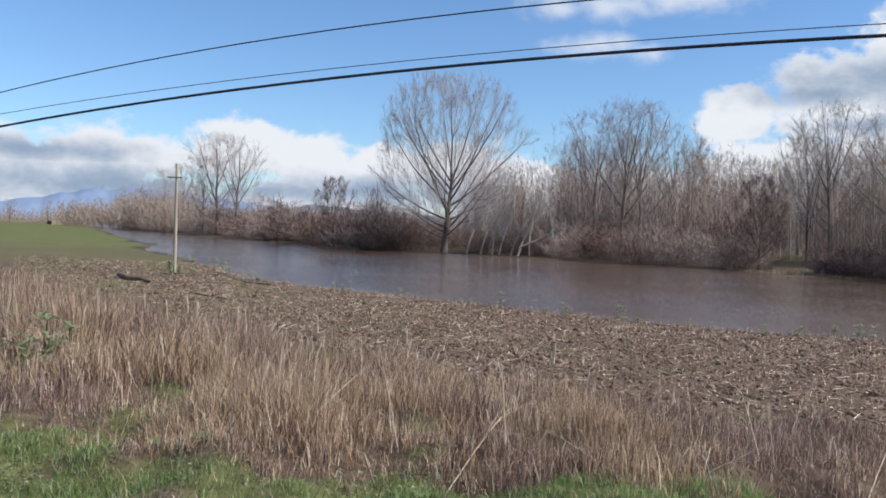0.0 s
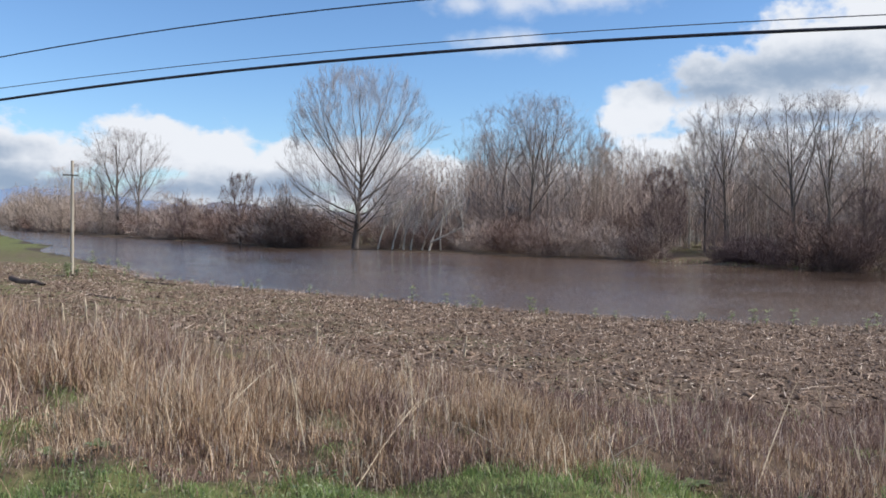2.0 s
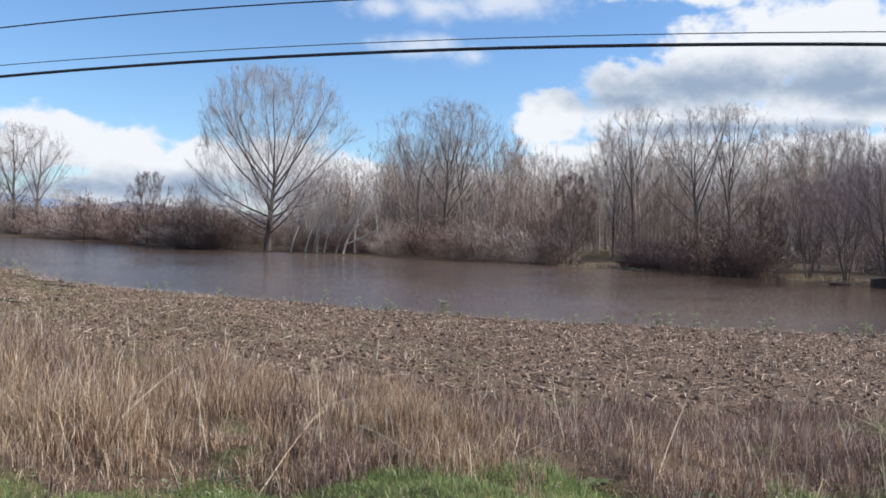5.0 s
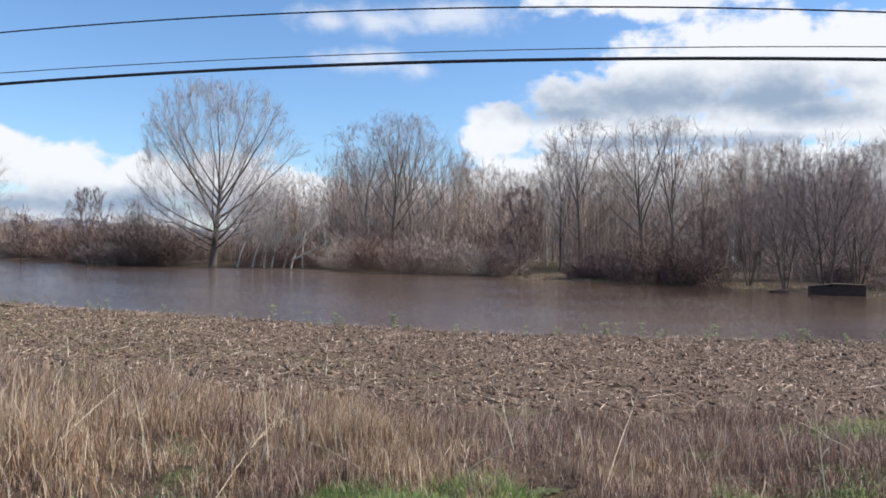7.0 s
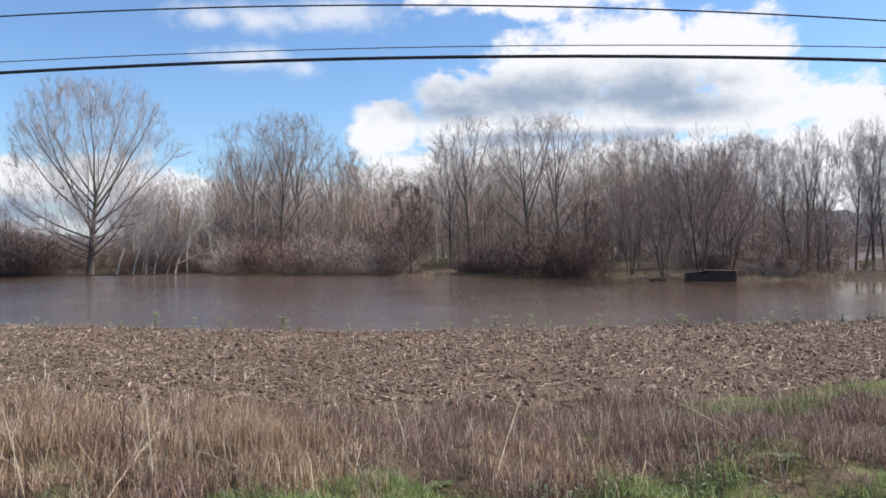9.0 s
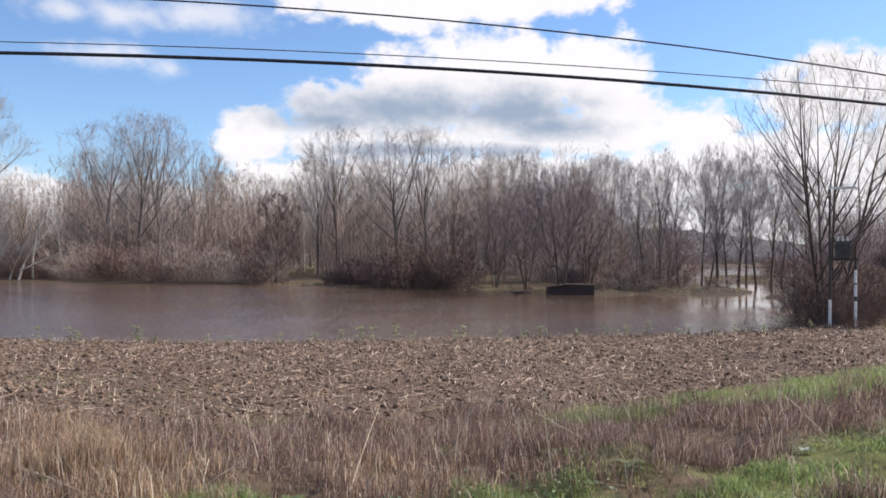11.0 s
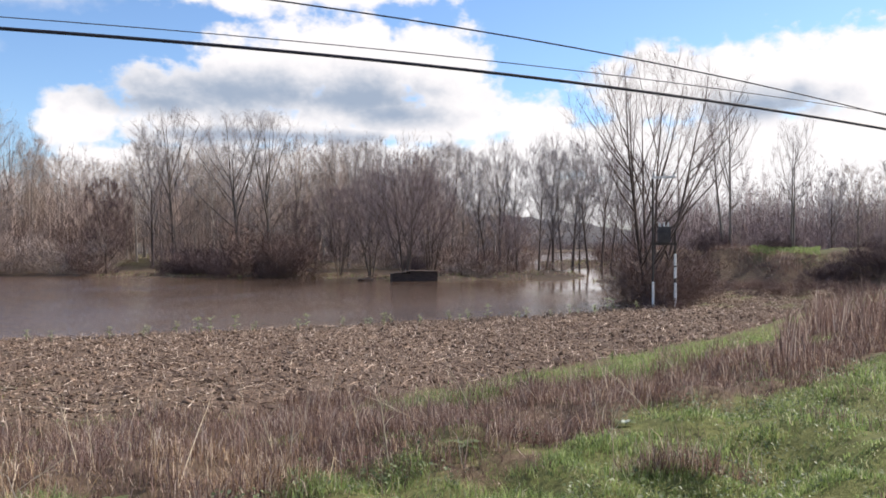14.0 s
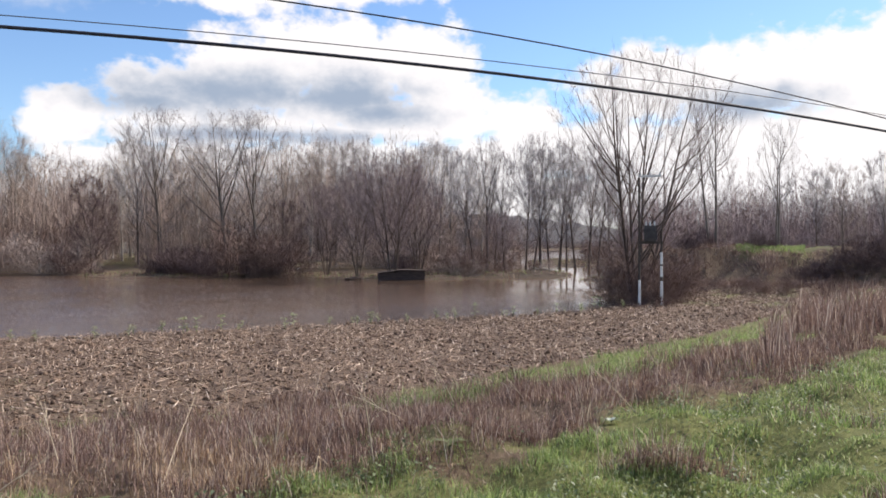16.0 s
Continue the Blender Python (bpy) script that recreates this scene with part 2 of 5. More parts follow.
def water_material():
    m = Mat("silty_flood_water", 0.05, 0.5)
    m.b.inputs["IOR"].default_value = 1.33
    m.color(m.ramp(m.noise(0.03, 3, 0.5), (0.35, (0.108, 0.07, 0.05)), (0.65, (0.165, 0.11, 0.078))))
    chop = m.mix(0.35, m.noise(3.4, 3, 0.6, (1.0, 0.7, 1)), m.noise(0.9, 3, 0.5, (1.0, 0.7, 1)))
    sep = m.n.new("ShaderNodeSeparateXYZ")
    m.l.new(m.co, sep.inputs[0])
    calm = m.n.new("ShaderNodeMapRange")          # sheltered among the flooded trees
    for k, v in zip(("From Min", "From Max", "To Min", "To Max"), (22.0, 46.0, 1.0, 0.09)):
        calm.inputs[k].default_value = v
    m.l.new(sep.outputs[0], calm.inputs["Value"])
    lanes = m.n.new("ShaderNodeMapRange")          # slicks that the wind leaves smooth
    for k, v in zip(("From Min", "From Max", "To Min", "To Max"), (0.40, 0.56, 0.38, 1.0)):
        lanes.inputs[k].default_value = v
    m.l.new(m.noise(0.045, 3, 0.55, (0.8, 1.6, 1)), lanes.inputs["Value"])
    both = m.n.new("ShaderNodeMath")
    both.operation = "MULTIPLY"
    m.l.new(calm.outputs["Result"], both.inputs[0])
    m.l.new(lanes.outputs["Result"], both.inputs[1])
    m.bump(chop, 0.5, 0.15)
    bumps = [q for q in m.n if q.type == "BUMP"][0]
    m.l.new(both.outputs[0], bumps.inputs["Strength"])
    m.b.inputs["Roughness"].default_value = 0.06
    return m.m


def plain_material(name, a, b, scale=3.0, rough=0.9, stretch=(1, 1, 1), metal=0.0, bump=0.3):
    m = Mat(name, rough, 0.3)
    m.b.inputs["Metallic"].default_value = metal
    n = m.noise(scale, 5, 0.6, stretch)
    m.color(m.ramp(n, (0.3, a), (0.7, b)))
    m.bump(m.noise(scale * 6, 4, 0.6, stretch), bump, 0.02)
    return m.m


GROUND, WATER = ground_material(), water_material()
POLE_WOOD = plain_material("weathered_pole_wood", (0.27, 0.225, 0.175), (0.47, 0.41, 0.33), 2.5, stretch=(1, 1, 0.12))
POLE_DARK = plain_material("creosoted_wood", (0.05, 0.04, 0.034), (0.12, 0.1, 0.085), 2.5, stretch=(1, 1, 0.12))
WHITE_PAINT = plain_material("worn_white_paint", (0.62, 0.6, 0.56), (0.82, 0.81, 0.78), 6)
RUBBER = plain_material("black_cable_sheath", (0.02, 0.02, 0.03), (0.045, 0.044, 0.06), 8, rough=0.6)
ALU = plain_material("grey_wire", (0.06, 0.062, 0.07), (0.12, 0.12, 0.13), 8, rough=0.5)
IRON = plain_material("dark_enamelled_steel", (0.075, 0.068, 0.068), (0.14, 0.125, 0.122), 4, rough=0.6)
TAR = plain_material("tarred_boards", (0.032, 0.022, 0.02), (0.095, 0.068, 0.058), 2.0, rough=0.97, stretch=(1, 1, 5))
PORCELAIN = plain_material("insulator_porcelain", (0.5, 0.5, 0.48), (0.7, 0.7, 0.68), 6, rough=0.3)
CREAM = plain_material("cream_render", (0.55, 0.46, 0.3), (0.68, 0.58, 0.4), 1.5)
ROOF = plain_material("clay_tile_roof", (0.22, 0.09, 0.055), (0.36, 0.16, 0.10), 2.0)
PALE_STONE = plain_material("pale_sandy_bank", (0.55, 0.49, 0.40), (0.74, 0.68, 0.57), 1.2)
FOAM = plain_material("white_plastic_litter", (0.6, 0.6, 0.58), (0.85, 0.85, 0.84), 6)
HILL_NEAR = plain_material("wooded_hillside", (0.055, 0.05, 0.052), (0.10, 0.09, 0.088), 0.02)
# the mountains' blue is the haze of distance, put into the base colour
HILL_FAR = plain_material("haze_blue_mountains", (0.17, 0.235, 0.35), (0.225, 0.295, 0.42), 0.004)
# nearer hills: a thinner haze painted in as bluish grey
HILL_MID = plain_material("haze_tinted_hills", (0.14, 0.145, 0.18), (0.20, 0.2, 0.23), 0.006)


# ---- mesh helpers ----
def mesh_np(name, verts, faces, material, sides=None):
    """A mesh of triangles (n x 3) or quads (n x 4) from arrays."""
    verts, faces = np.asarray(verts, dtype=np.float32), np.asarray(faces, dtype=np.int32)
    k = faces.shape[1]
    me = bpy.data.meshes.new(name)
    me.vertices.add(len(verts))
    me.vertices.foreach_set("co", verts.ravel())
    me.loops.add(faces.size)
    me.loops.foreach_set("vertex_index", faces.ravel())
    me.polygons.add(len(faces))
    me.polygons.foreach_set("loop_start", np.arange(0, faces.size, k, dtype=np.int32))
    me.update(calc_edges=True)
    me.validate()
    me.materials.append(material)
    return me


def smooth(me):
    me.polygons.foreach_set("use_smooth", np.ones(len(me.polygons), dtype=bool))
    return me


def part(name, me, parent, label=""):
    ob = new(name, me)
    ob.parent = parent
    return tagged(ob, label)


def part_bm(name, bm, material, parent, label=""):
    me = bpy.data.meshes.new(name)
    bm.to_mesh(me)
    bm.free()
    me.materials.append(material)
    return part(name, me, parent, label)


class Tubes:
    """Gathers tapered tubes and cones into one mesh."""

    def __init__(self):
        self.v, self.f, self.n = [], [], 0

    def tube(self, pts, radii, sides):
        pts = np.asarray(pts, dtype=float)
        m = len(pts)
        d = np.gradient(pts, axis=0)
        d /= np.linalg.norm(d, axis=1, keepdims=True) + 1e-9
        ref = np.where(np.abs(d[:, 2:3]) > 0.9, np.array([[1.0, 0, 0]]), np.array([[0, 0, 1.0]]))
        a = np.cross(d, ref)
        a /= np.linalg.norm(a, axis=1, keepdims=True) + 1e-9
        b = np.cross(d, a)
        ang = np.arange(sides) * 2 * np.pi / sides
        ring = a[:, None, :] * np.cos(ang)[None, :, None] + b[:, None, :] * np.sin(ang)[None, :, None]
        self.v.append((pts[:, None, :] + ring * np.asarray(radii)[:, None, None]).reshape(-1, 3))
        i = np.arange(m - 1)[:, None] * sides + np.arange(sides)[None, :]
        j = np.arange(m - 1)[:, None] * sides + (np.arange(sides)[None, :] + 1) % sides
        q = np.stack([i, j, j + sides, i, j + sides, i + sides], -1).reshape(-1, 3)
        self.f.append(q + self.n)
        self.n += m * sides

    def many(self, pts, radii, sides):
        """Tubes of equal count of points at once: (n, m, 3) and (n, m)."""
        n, m = pts.shape[:2]
        d = np.gradient(pts, axis=1)
        d /= np.linalg.norm(d, axis=2, keepdims=True) + 1e-9
        ref = np.where(np.abs(d[..., 2:3]) > 0.9, np.array([1.0, 0, 0]), np.array([0, 0, 1.0]))
        a = np.cross(d, ref)
        a /= np.linalg.norm(a, axis=2, keepdims=True) + 1e-9
        b = np.cross(d, a)
        ang = np.arange(sides) * 2 * np.pi / sides
        ring = a[:, :, None, :] * np.cos(ang)[:, None] + b[:, :, None, :] * np.sin(ang)[:, None]
        self.v.append((pts[:, :, None, :] + ring * radii[:, :, None, None]).reshape(-1, 3))
        o = np.arange(n)[:, None, None] * (m * sides) + np.arange(m - 1)[None, :, None] * sides
        i, j = o + np.arange(sides), o + (np.arange(sides) + 1) % sides
        self.f.append(np.stack([i, j, j + sides, i, j + sides, i + sides], -1).reshape(-1, 3) + self.n)
        self.n += n * m * sides

    def cones(self, base, tip, radius):
        """Three-sided spikes from base to tip."""
        base, tip, radius = np.asarray(base), np.asarray(tip), np.asarray(radius)
        k = len(base)
        if not k:
            return
        d = tip - base
        d = d / (np.linalg.norm(d, axis=1, keepdims=True) + 1e-9)
        ref = np.where(np.abs(d[:, 2:3]) > 0.9, np.array([[1.0, 0, 0]]), np.array([[0, 0, 1.0]]))
        a = np.cross(d, ref)
        a /= np.linalg.norm(a, axis=1, keepdims=True) + 1e-9
        b = np.cross(d, a)
        rows = [base + (a * math.cos(t) + b * math.sin(t)) * radius[:, None] for t in (0, 2.094, 4.189)]
        self.v.append(np.stack([*rows, tip], 1).reshape(-1, 3))
        o = np.arange(k)[:, None, None] * 4
        self.f.append((o + np.array([[0, 1, 3], [1, 2, 3], [2, 0, 3]])[None]).reshape(-1, 3) + self.n)
        self.n += 4 * k

    def slivers(self, base, tip, radius, g):
        """Hair-fine shoots, a single tapering face each, turned at random."""
        base, tip, radius = np.asarray(base), np.asarray(tip), np.asarray(radius)
        k = len(base)
        a = np.cross(tip - base, g.normal(size=(k, 3)))
        a /= np.linalg.norm(a, axis=1, keepdims=True) + 1e-9
        a *= radius[:, None]
        self.v.append(np.stack([base - a, base + a, tip], 1).reshape(-1, 3))
        self.f.append(np.arange(3 * k).reshape(-1, 3) + self.n)
        self.n += 3 * k

    def mesh(self, name, material):
        return smooth(mesh_np(name, np.concatenate(self.v), np.concatenate(self.f), material))


def box_bm(bm, size, at=(0, 0, 0), bevel=0.0, turn=None):
    r = bmesh.ops.create_cube(bm, size=1.0, matrix=Matrix.Translation(at) @ (turn or Matrix.Identity(4)) @ Matrix.Diagonal((*size, 1)))
    if bevel:
        edges = list({e for v in r["verts"] for e in v.link_edges})
        bmesh.ops.bevel(bm, geom=edges, offset=bevel, segments=2, affect="EDGES")


def spot(az, r, z=0.0):
    a = radians(az)
    return (r * math.sin(a), r * math.cos(a), z)


# ---- the lie of the land ----
SHORE_NEAR = [(-312, 690), (-195, 437), (-140, 322), (-72, 177), (-50, 131), (-44, 123), (-37, 98), (-28.4, 83), (-22.9, 71.8), (-18.5, 62), (-12.5, 50), (-8.1, 44.9), (-2.3, 39.8), (4.5, 33.6), (9.2, 30.0),
              (16.8, 27.0), (23.8, 24.7), (29.2, 22.9), (33.6, 23.3), (36.2, 24.6), (45, 31), (66, 45), (98, 66), (160, 106), (275, 180)]
SHORE_FAR = [(265, 200), (166, 166), (112, 112), (98, 90), (72, 68), (63, 58), (55, 58), (50, 56), (45, 58), (46, 70), (40, 73), (34, 79), (29, 92), (21, 96), (12.6, 108),
             (-0.6, 118), (-11.2, 122), (-24, 149), (-46, 182), (-60, 197), (-86, 246), (-165, 450), (-285, 690)]
VERGE = [(-60, 62), (-20, 25), (-9, 13.2), (-3.9, 7.0), (-2.2, 5.85), (-1.5, 5.75), (-1.1, 5.35), (-0.3, 5.75), (0.2, 5.3), (0.8, 5.6), (1.2, 5.1), (1.8, 5.35), (2.3, 5.2), (2.9, 4.6),
         (3.7, 4.4), (4.9, 4.35), (6.1, 4.35), (7.2, 4.5), (8.3, 4.15), (9.1, 3.9), (13.8, 4.3), (26, 5.4), (60, 9), (60, -60), (-60, -60)]
FIELD = [(-70, 130), (-19.3, 36), (-8.1, 24), (-4, 19.8), (0, 16.3), (3.2, 13), (6.5, 11.6), (10.9, 11.2), (14.4, 11.5), (23.3, 12.4), (34.7, 14.6), (43.3, 15.6), (70, 20),
         (70, -70), (-70, -70)]
DIKE = [(60.2, 35.4), (60.0, 31.9), (59.8, 27.9), (59.3, 24.0), (59.6, 17.1), (59.4, 8.4), (60, -10)]


def reach(x, y, line, closed=False):
    """Distance from each point to a polyline."""
    p = np.array(line, dtype=float)
    if closed:
        p = np.vstack([p, p[:1]])
    best = np.full(x.shape, 1e9)
    for (ax, ay), (bx, by) in zip(p[:-1], p[1:]):
        dx, dy = bx - ax, by - ay
        t = np.clip(((x - ax) * dx + (y - ay) * dy) / (dx * dx + dy * dy), 0, 1)
        best = np.minimum(best, np.hypot(x - ax - t * dx, y - ay - t * dy))
    return best


def within(x, y, ring):
    p = np.array(ring, dtype=float)
    inside = np.zeros(x.shape, dtype=bool)
    for (ax, ay), (bx, by) in zip(p, np.roll(p, -1, axis=0)):
        cut = ((ay > y) != (by > y)) & (x < (bx - ax) * (y - ay) / (by - ay + 1e-12) + ax)
        inside ^= cut
    return inside


def ripple(x, y, size, seed):
    """Cheap smooth relief of about -1 to 1."""
    g = np.random.RandomState(seed)
    s = np.zeros_like(x)
    for k in range(6):
        a, w, ph = g.uniform(0, 6.28), g.uniform(0.6, 1.6) * 6.28 / size, g.uniform(0, 6.28)
        s += np.sin((x * np.cos(a) + y * np.sin(a)) * w + ph)
    return s / 3.0


def step(v, lo, hi):
    t = np.clip((v - lo) / (hi - lo), 0, 1)
    return t * t * (3 - 2 * t)


FLOOD = SHORE_NEAR + SHORE_FAR


def land(x, y):
    """Height of the ground, and the share of turf, tilled soil and mud on it."""
    x, y = np.asarray(x, dtype=float), np.asarray(y, dtype=float)
    wob = ripple(x, y, 9, 3) * 0.35 + ripple(x, y, 3.1, 4) * 0.18
    wob = wob + 1.5 * step(-x, 12, 40) * (ripple(x, y, 11, 6) + 0.4 * ripple(x, y, 4, 7))
    r = np.hypot(x, y)
    flood = within(x, y, FLOOD)
    dn, df = reach(x, y, SHORE_NEAR), reach(x, y, SHORE_FAR)
    d = np.minimum(dn, df) + wob
    near = (~flood) & (dn < df)
    field = 0.02 + np.minimum(0.028 * np.maximum(d, 0), 0.5) + 0.03 * ripple(x, y, 4, 8)
    far = 0.03 + np.minimum(0.02 * np.maximum(d, 0), 0.7) + 0.12 * ripple(x, y, 17, 9) * step(d, 1, 8)
    h = np.where(flood, -np.minimum(0.05 * np.abs(d), 0.9) - 0.02, np.where(near, field, far))
    # the bank up to the roadside
    iv, jf = within(x, y, VERGE), within(x, y, FIELD)
    sv = np.where(iv, -1, 1) * reach(x, y, VERGE, True)
    sf = np.where(jf, -1, 1) * reach(x, y, FIELD, True)
    u = np.where(iv, 0, np.where(jf, sv / (sv - sf + 1e-9), 1))
    top = 1.60 + 0.08 * ripple(x, y, 2.6, 117) + 0.055 * ripple(x, y, 0.95, 93) + 0.05 * ripple(x, y, 1.3, 191)
    h = np.where(jf | iv, top * (1 - step(u, 0.0, 1.0)) + np.maximum(h, 0.35) * step(u, 0, 1), h)
    # dike by the track
    dd = reach(x, y, DIKE)
    dike = (2.65 + 0.25 * ripple(x, y, 7, 12) + 0.1 * ripple(x, y, 2, 13)) * (1 - step(dd + 0.8 * ripple(x, y, 5, 15), 1.3, 6.8))
    h = np.where(dd < 7.5, np.maximum(h, dike), h)
    # low mounds that stand out of the flood
    for mx, my, mr, mh in ((61.0, 50.0, 3.4, 0.6), (51.5, 53.8, 3.0, 0.35), (57.5, 52, 3.0, 0.45), (92, 70, 5, 0.4), (104, 78, 7, 0.5)):
        h = np.maximum(h, mh * (1.2 - (np.hypot(x - mx, y - my) / mr) ** 2) - 0.05)
    h = np.where(r > 900, 0.4, h)
    patch = ripple(x, y, 5, 21) * 0.5 + ripple(x, y, 1.7, 22) * 0.5
    right = step(x, 8.3, 10.8)
    turf = np.where(iv, step(patch + 0.45 * ripple(x, y, 0.8, 23) + np.minimum(-sv, 2.0) * 0.9, -0.9, 0.05), 0.0) * (0.85 + 0.15 * step(x, 2, 6))
    strip = right * step(u, 0.42, 0.54) * (1 - step(u, 0.96, 1.0)) * step(patch + 0.4 * ripple(x, y, 1.4, 27), -0.8, 0.25)
    turf = np.maximum(turf, np.where(jf & ~iv, strip, 0))
    turf = np.maximum(turf, np.where(jf & ~iv, 0.6 * step(ripple(x, y, 3.3, 24) + 0.5 * ripple(x, y, 1.1, 25), 0.3, 0.9), 0))
    meadow = np.where(near & ~jf, step(r + 16 * patch - x, 80, 190) * (x < -15), 0)
    meadow = np.maximum(meadow, step(r - x + 14 * patch, 70, 180) * (x < -18) * ~flood * (near | jf | iv))
    turf = np.maximum(turf, meadow)
    turf = np.maximum(turf, 0.85 * (dd < 2.2) * (h > 2.2) * (y > 21.5) * (y < 28.5) * step(patch, -0.8, 0.2))
    turf = np.maximum(turf, np.where(near & ~jf, 0.66 * step(-x + 6 * patch, -9, 20) * step(patch, -0.95, 0.7), 0))
    backland = (~flood) & ~near & (r < 900)
    turf = np.maximum(turf, backland * step(patch + 0.8 * (d > 22), -0.1, 0.6) * 0.45 * step(d, 6, 14))
    turf = np.where(r > 900, 0.5, turf)
    turf = np.where((dd < 6.5) & (dd > 2.6), turf * 0.15, turf)
    turf = np.maximum(turf, 0.7 * (x > 36) * near * (dd > 6.0) * ~jf * step(patch + 0.4 * ripple(x, y, 1.5, 26), 0.1, 0.5))
    soil = np.where(near & ~jf & (dd > 7.5), 1.0, 0.0) * (1 - turf)
    mud = np.where(flood, 1.0, 1 - step(d, 0.2, 1.6)) * (1 - np.where(jf | iv, 1, 0))
    return h, turf, soil, mud, u, sv, sf


def height(x, y):
    return float(land(np.array([x]), np.array([y]))[0][0])


def ground():
    az = np.radians(np.concatenate([np.arange(-36, -27, 0.5), np.arange(-27, -14, 0.1), np.arange(-14, 80, 0.4), np.arange(80, 324, 3.0)]))
    r = np.concatenate([[0.001], np.geomspace(1.0, 4600, 205)])
    A, R = np.meshgrid(az, r)
    x, y = R * np.sin(A) + 0.13, R * np.cos(A) - 0.37
    h, turf, soil, mud, *_ = land(x, y)
    m, n = x.shape
    v = np.stack([x, y, h], -1).reshape(-1, 3)
    i = np.arange(m - 1)[:, None] * n + np.arange(n)[None, :]
    j = np.arange(m - 1)[:, None] * n + (np.arange(n)[None, :] + 1) % n
    q = np.stack([i, j, j + n, i + n], -1).reshape(-1, 4)
    me = smooth(mesh_np("ground", v, q, GROUND))
    a = me.attributes.new("cover", "FLOAT_COLOR", "POINT")
    c = np.stack([turf, soil, mud, np.ones_like(mud)], -1).astype(np.float32)
    a.data.foreach_set("color", c.ravel())
    return tagged(new("ground", me), "flooded farmland with stubble field, dry bank and green verge", "ground", kind="structure")


ground()

# the flood: one sheet that the ground rises out of
wv = [spot(a, r, 0.0) for r in (15.0, 60.0, 240.0, 1000.0) for a in range(-40, 96, 2)]
wcount = len(range(-40, 96, 2))
wf = [(k * wcount + i, k * wcount + i + 1, (k + 1) * wcount + i + 1, (k + 1) * wcount + i) for k in range(3) for i in range(wcount - 1)]
tagged(new("water", mesh_np("water", wv, wf, WATER)), "brown silty flood water with faint ripples", "water", kind="structure")


# ---- hills ----
def ridge(name, material, label, rows, dist, depth, seed):
    """A far ridge along the skyline: headings and heights in degrees."""
    g = random.Random(seed)
    a0, a1 = rows[0][0], rows[-1][0]
    n = int((a1 - a0) * 4)
    v, f = [], []
    for i in range(n + 1):
        az = a0 + (a1 - a0) * i / n
        el = np.interp(az, [q[0] for q in rows], [q[1] for q in rows])
        top = max(1.0, dist * math.tan(radians(el)) * (1 + 0.04 * math.sin(az * 3.1) + 0.03 * g.uniform(-1, 1)))
        for k, (back, up) in enumerate(((-0.5, -0.02), (-0.25, 0.45), (-0.1, 0.8), (0.0, 1.0), (0.4, 0.6))):
            x, y, _ = spot(az, dist + depth * back * (1 + 0.1 * g.uniform(-1, 1)))
            v.append((x, y, top * up))
    for i in range(n):
        for k in range(4):
            f.append((i * 5 + k, i * 5 + 5 + k, i * 5 + 6 + k, i * 5 + 1 + k))
    return tagged(new(name, smooth(mesh_np(name, v, f, material))), label, "hills", kind="structure")


ridge("backdrop_mountains", HILL_FAR, "far mountain range on the skyline, blue from painted haze", [(-50, 0.6), (-40, 1.2), (-32, 1.0), (-28.8, 1.1), (-26.5, 1.5), (-24.8, 1.9), (-23.3, 2.15), (-22.4, 2.05), (-21.2, 2.25), (-17.8, 2.0), (-14.5, 1.6), (-10, 1.2), (-4, 0.7), (2, 0.3)], 4200, 700, 1)
ridge("backdrop_hills", HILL_MID, "low hills behind the woods, tinted with painted haze", [(-16, 0.2), (-13, 1.2), (-9.5, 1.6), (-6, 1.4), (-2, 1.1), (8, 0.9), (20, 1.0), (34, 1.6), (45, 1.2), (60, 0.4)], 2600, 500, 2)
ridge("backdrop_hillside", HILL_NEAR, "dark wooded hillside beyond the flooded trees", [(36, 0.6), (41, 1.9), (45, 2.3), (47.8, 2.1), (51.3, 1.7), (55.5, 1.1), (60, 0.9), (70, 1.0), (85, 0.8)], 1300, 420, 3)


# ---- trees ----
FAN = ((0.0, 0.1, 0.22, 0.4, 0.58, 0.76, 0.9, 0.97, 1.0), (0.03, 0.16, 0.68, 0.96, 1.0, 0.92, 0.74, 0.52, 0.3))
COLUMN = ((0.0, 0.15, 0.3, 0.5, 0.7, 0.86, 0.95, 1.0), (0.05, 0.25, 0.6, 0.9, 1.0, 0.95, 0.78, 0.4))
VASE = ((0.0, 0.15, 0.35, 0.6, 0.8, 0.92, 1.0), (0.05, 0.3, 0.62, 0.92, 1.0, 0.75, 0.2))


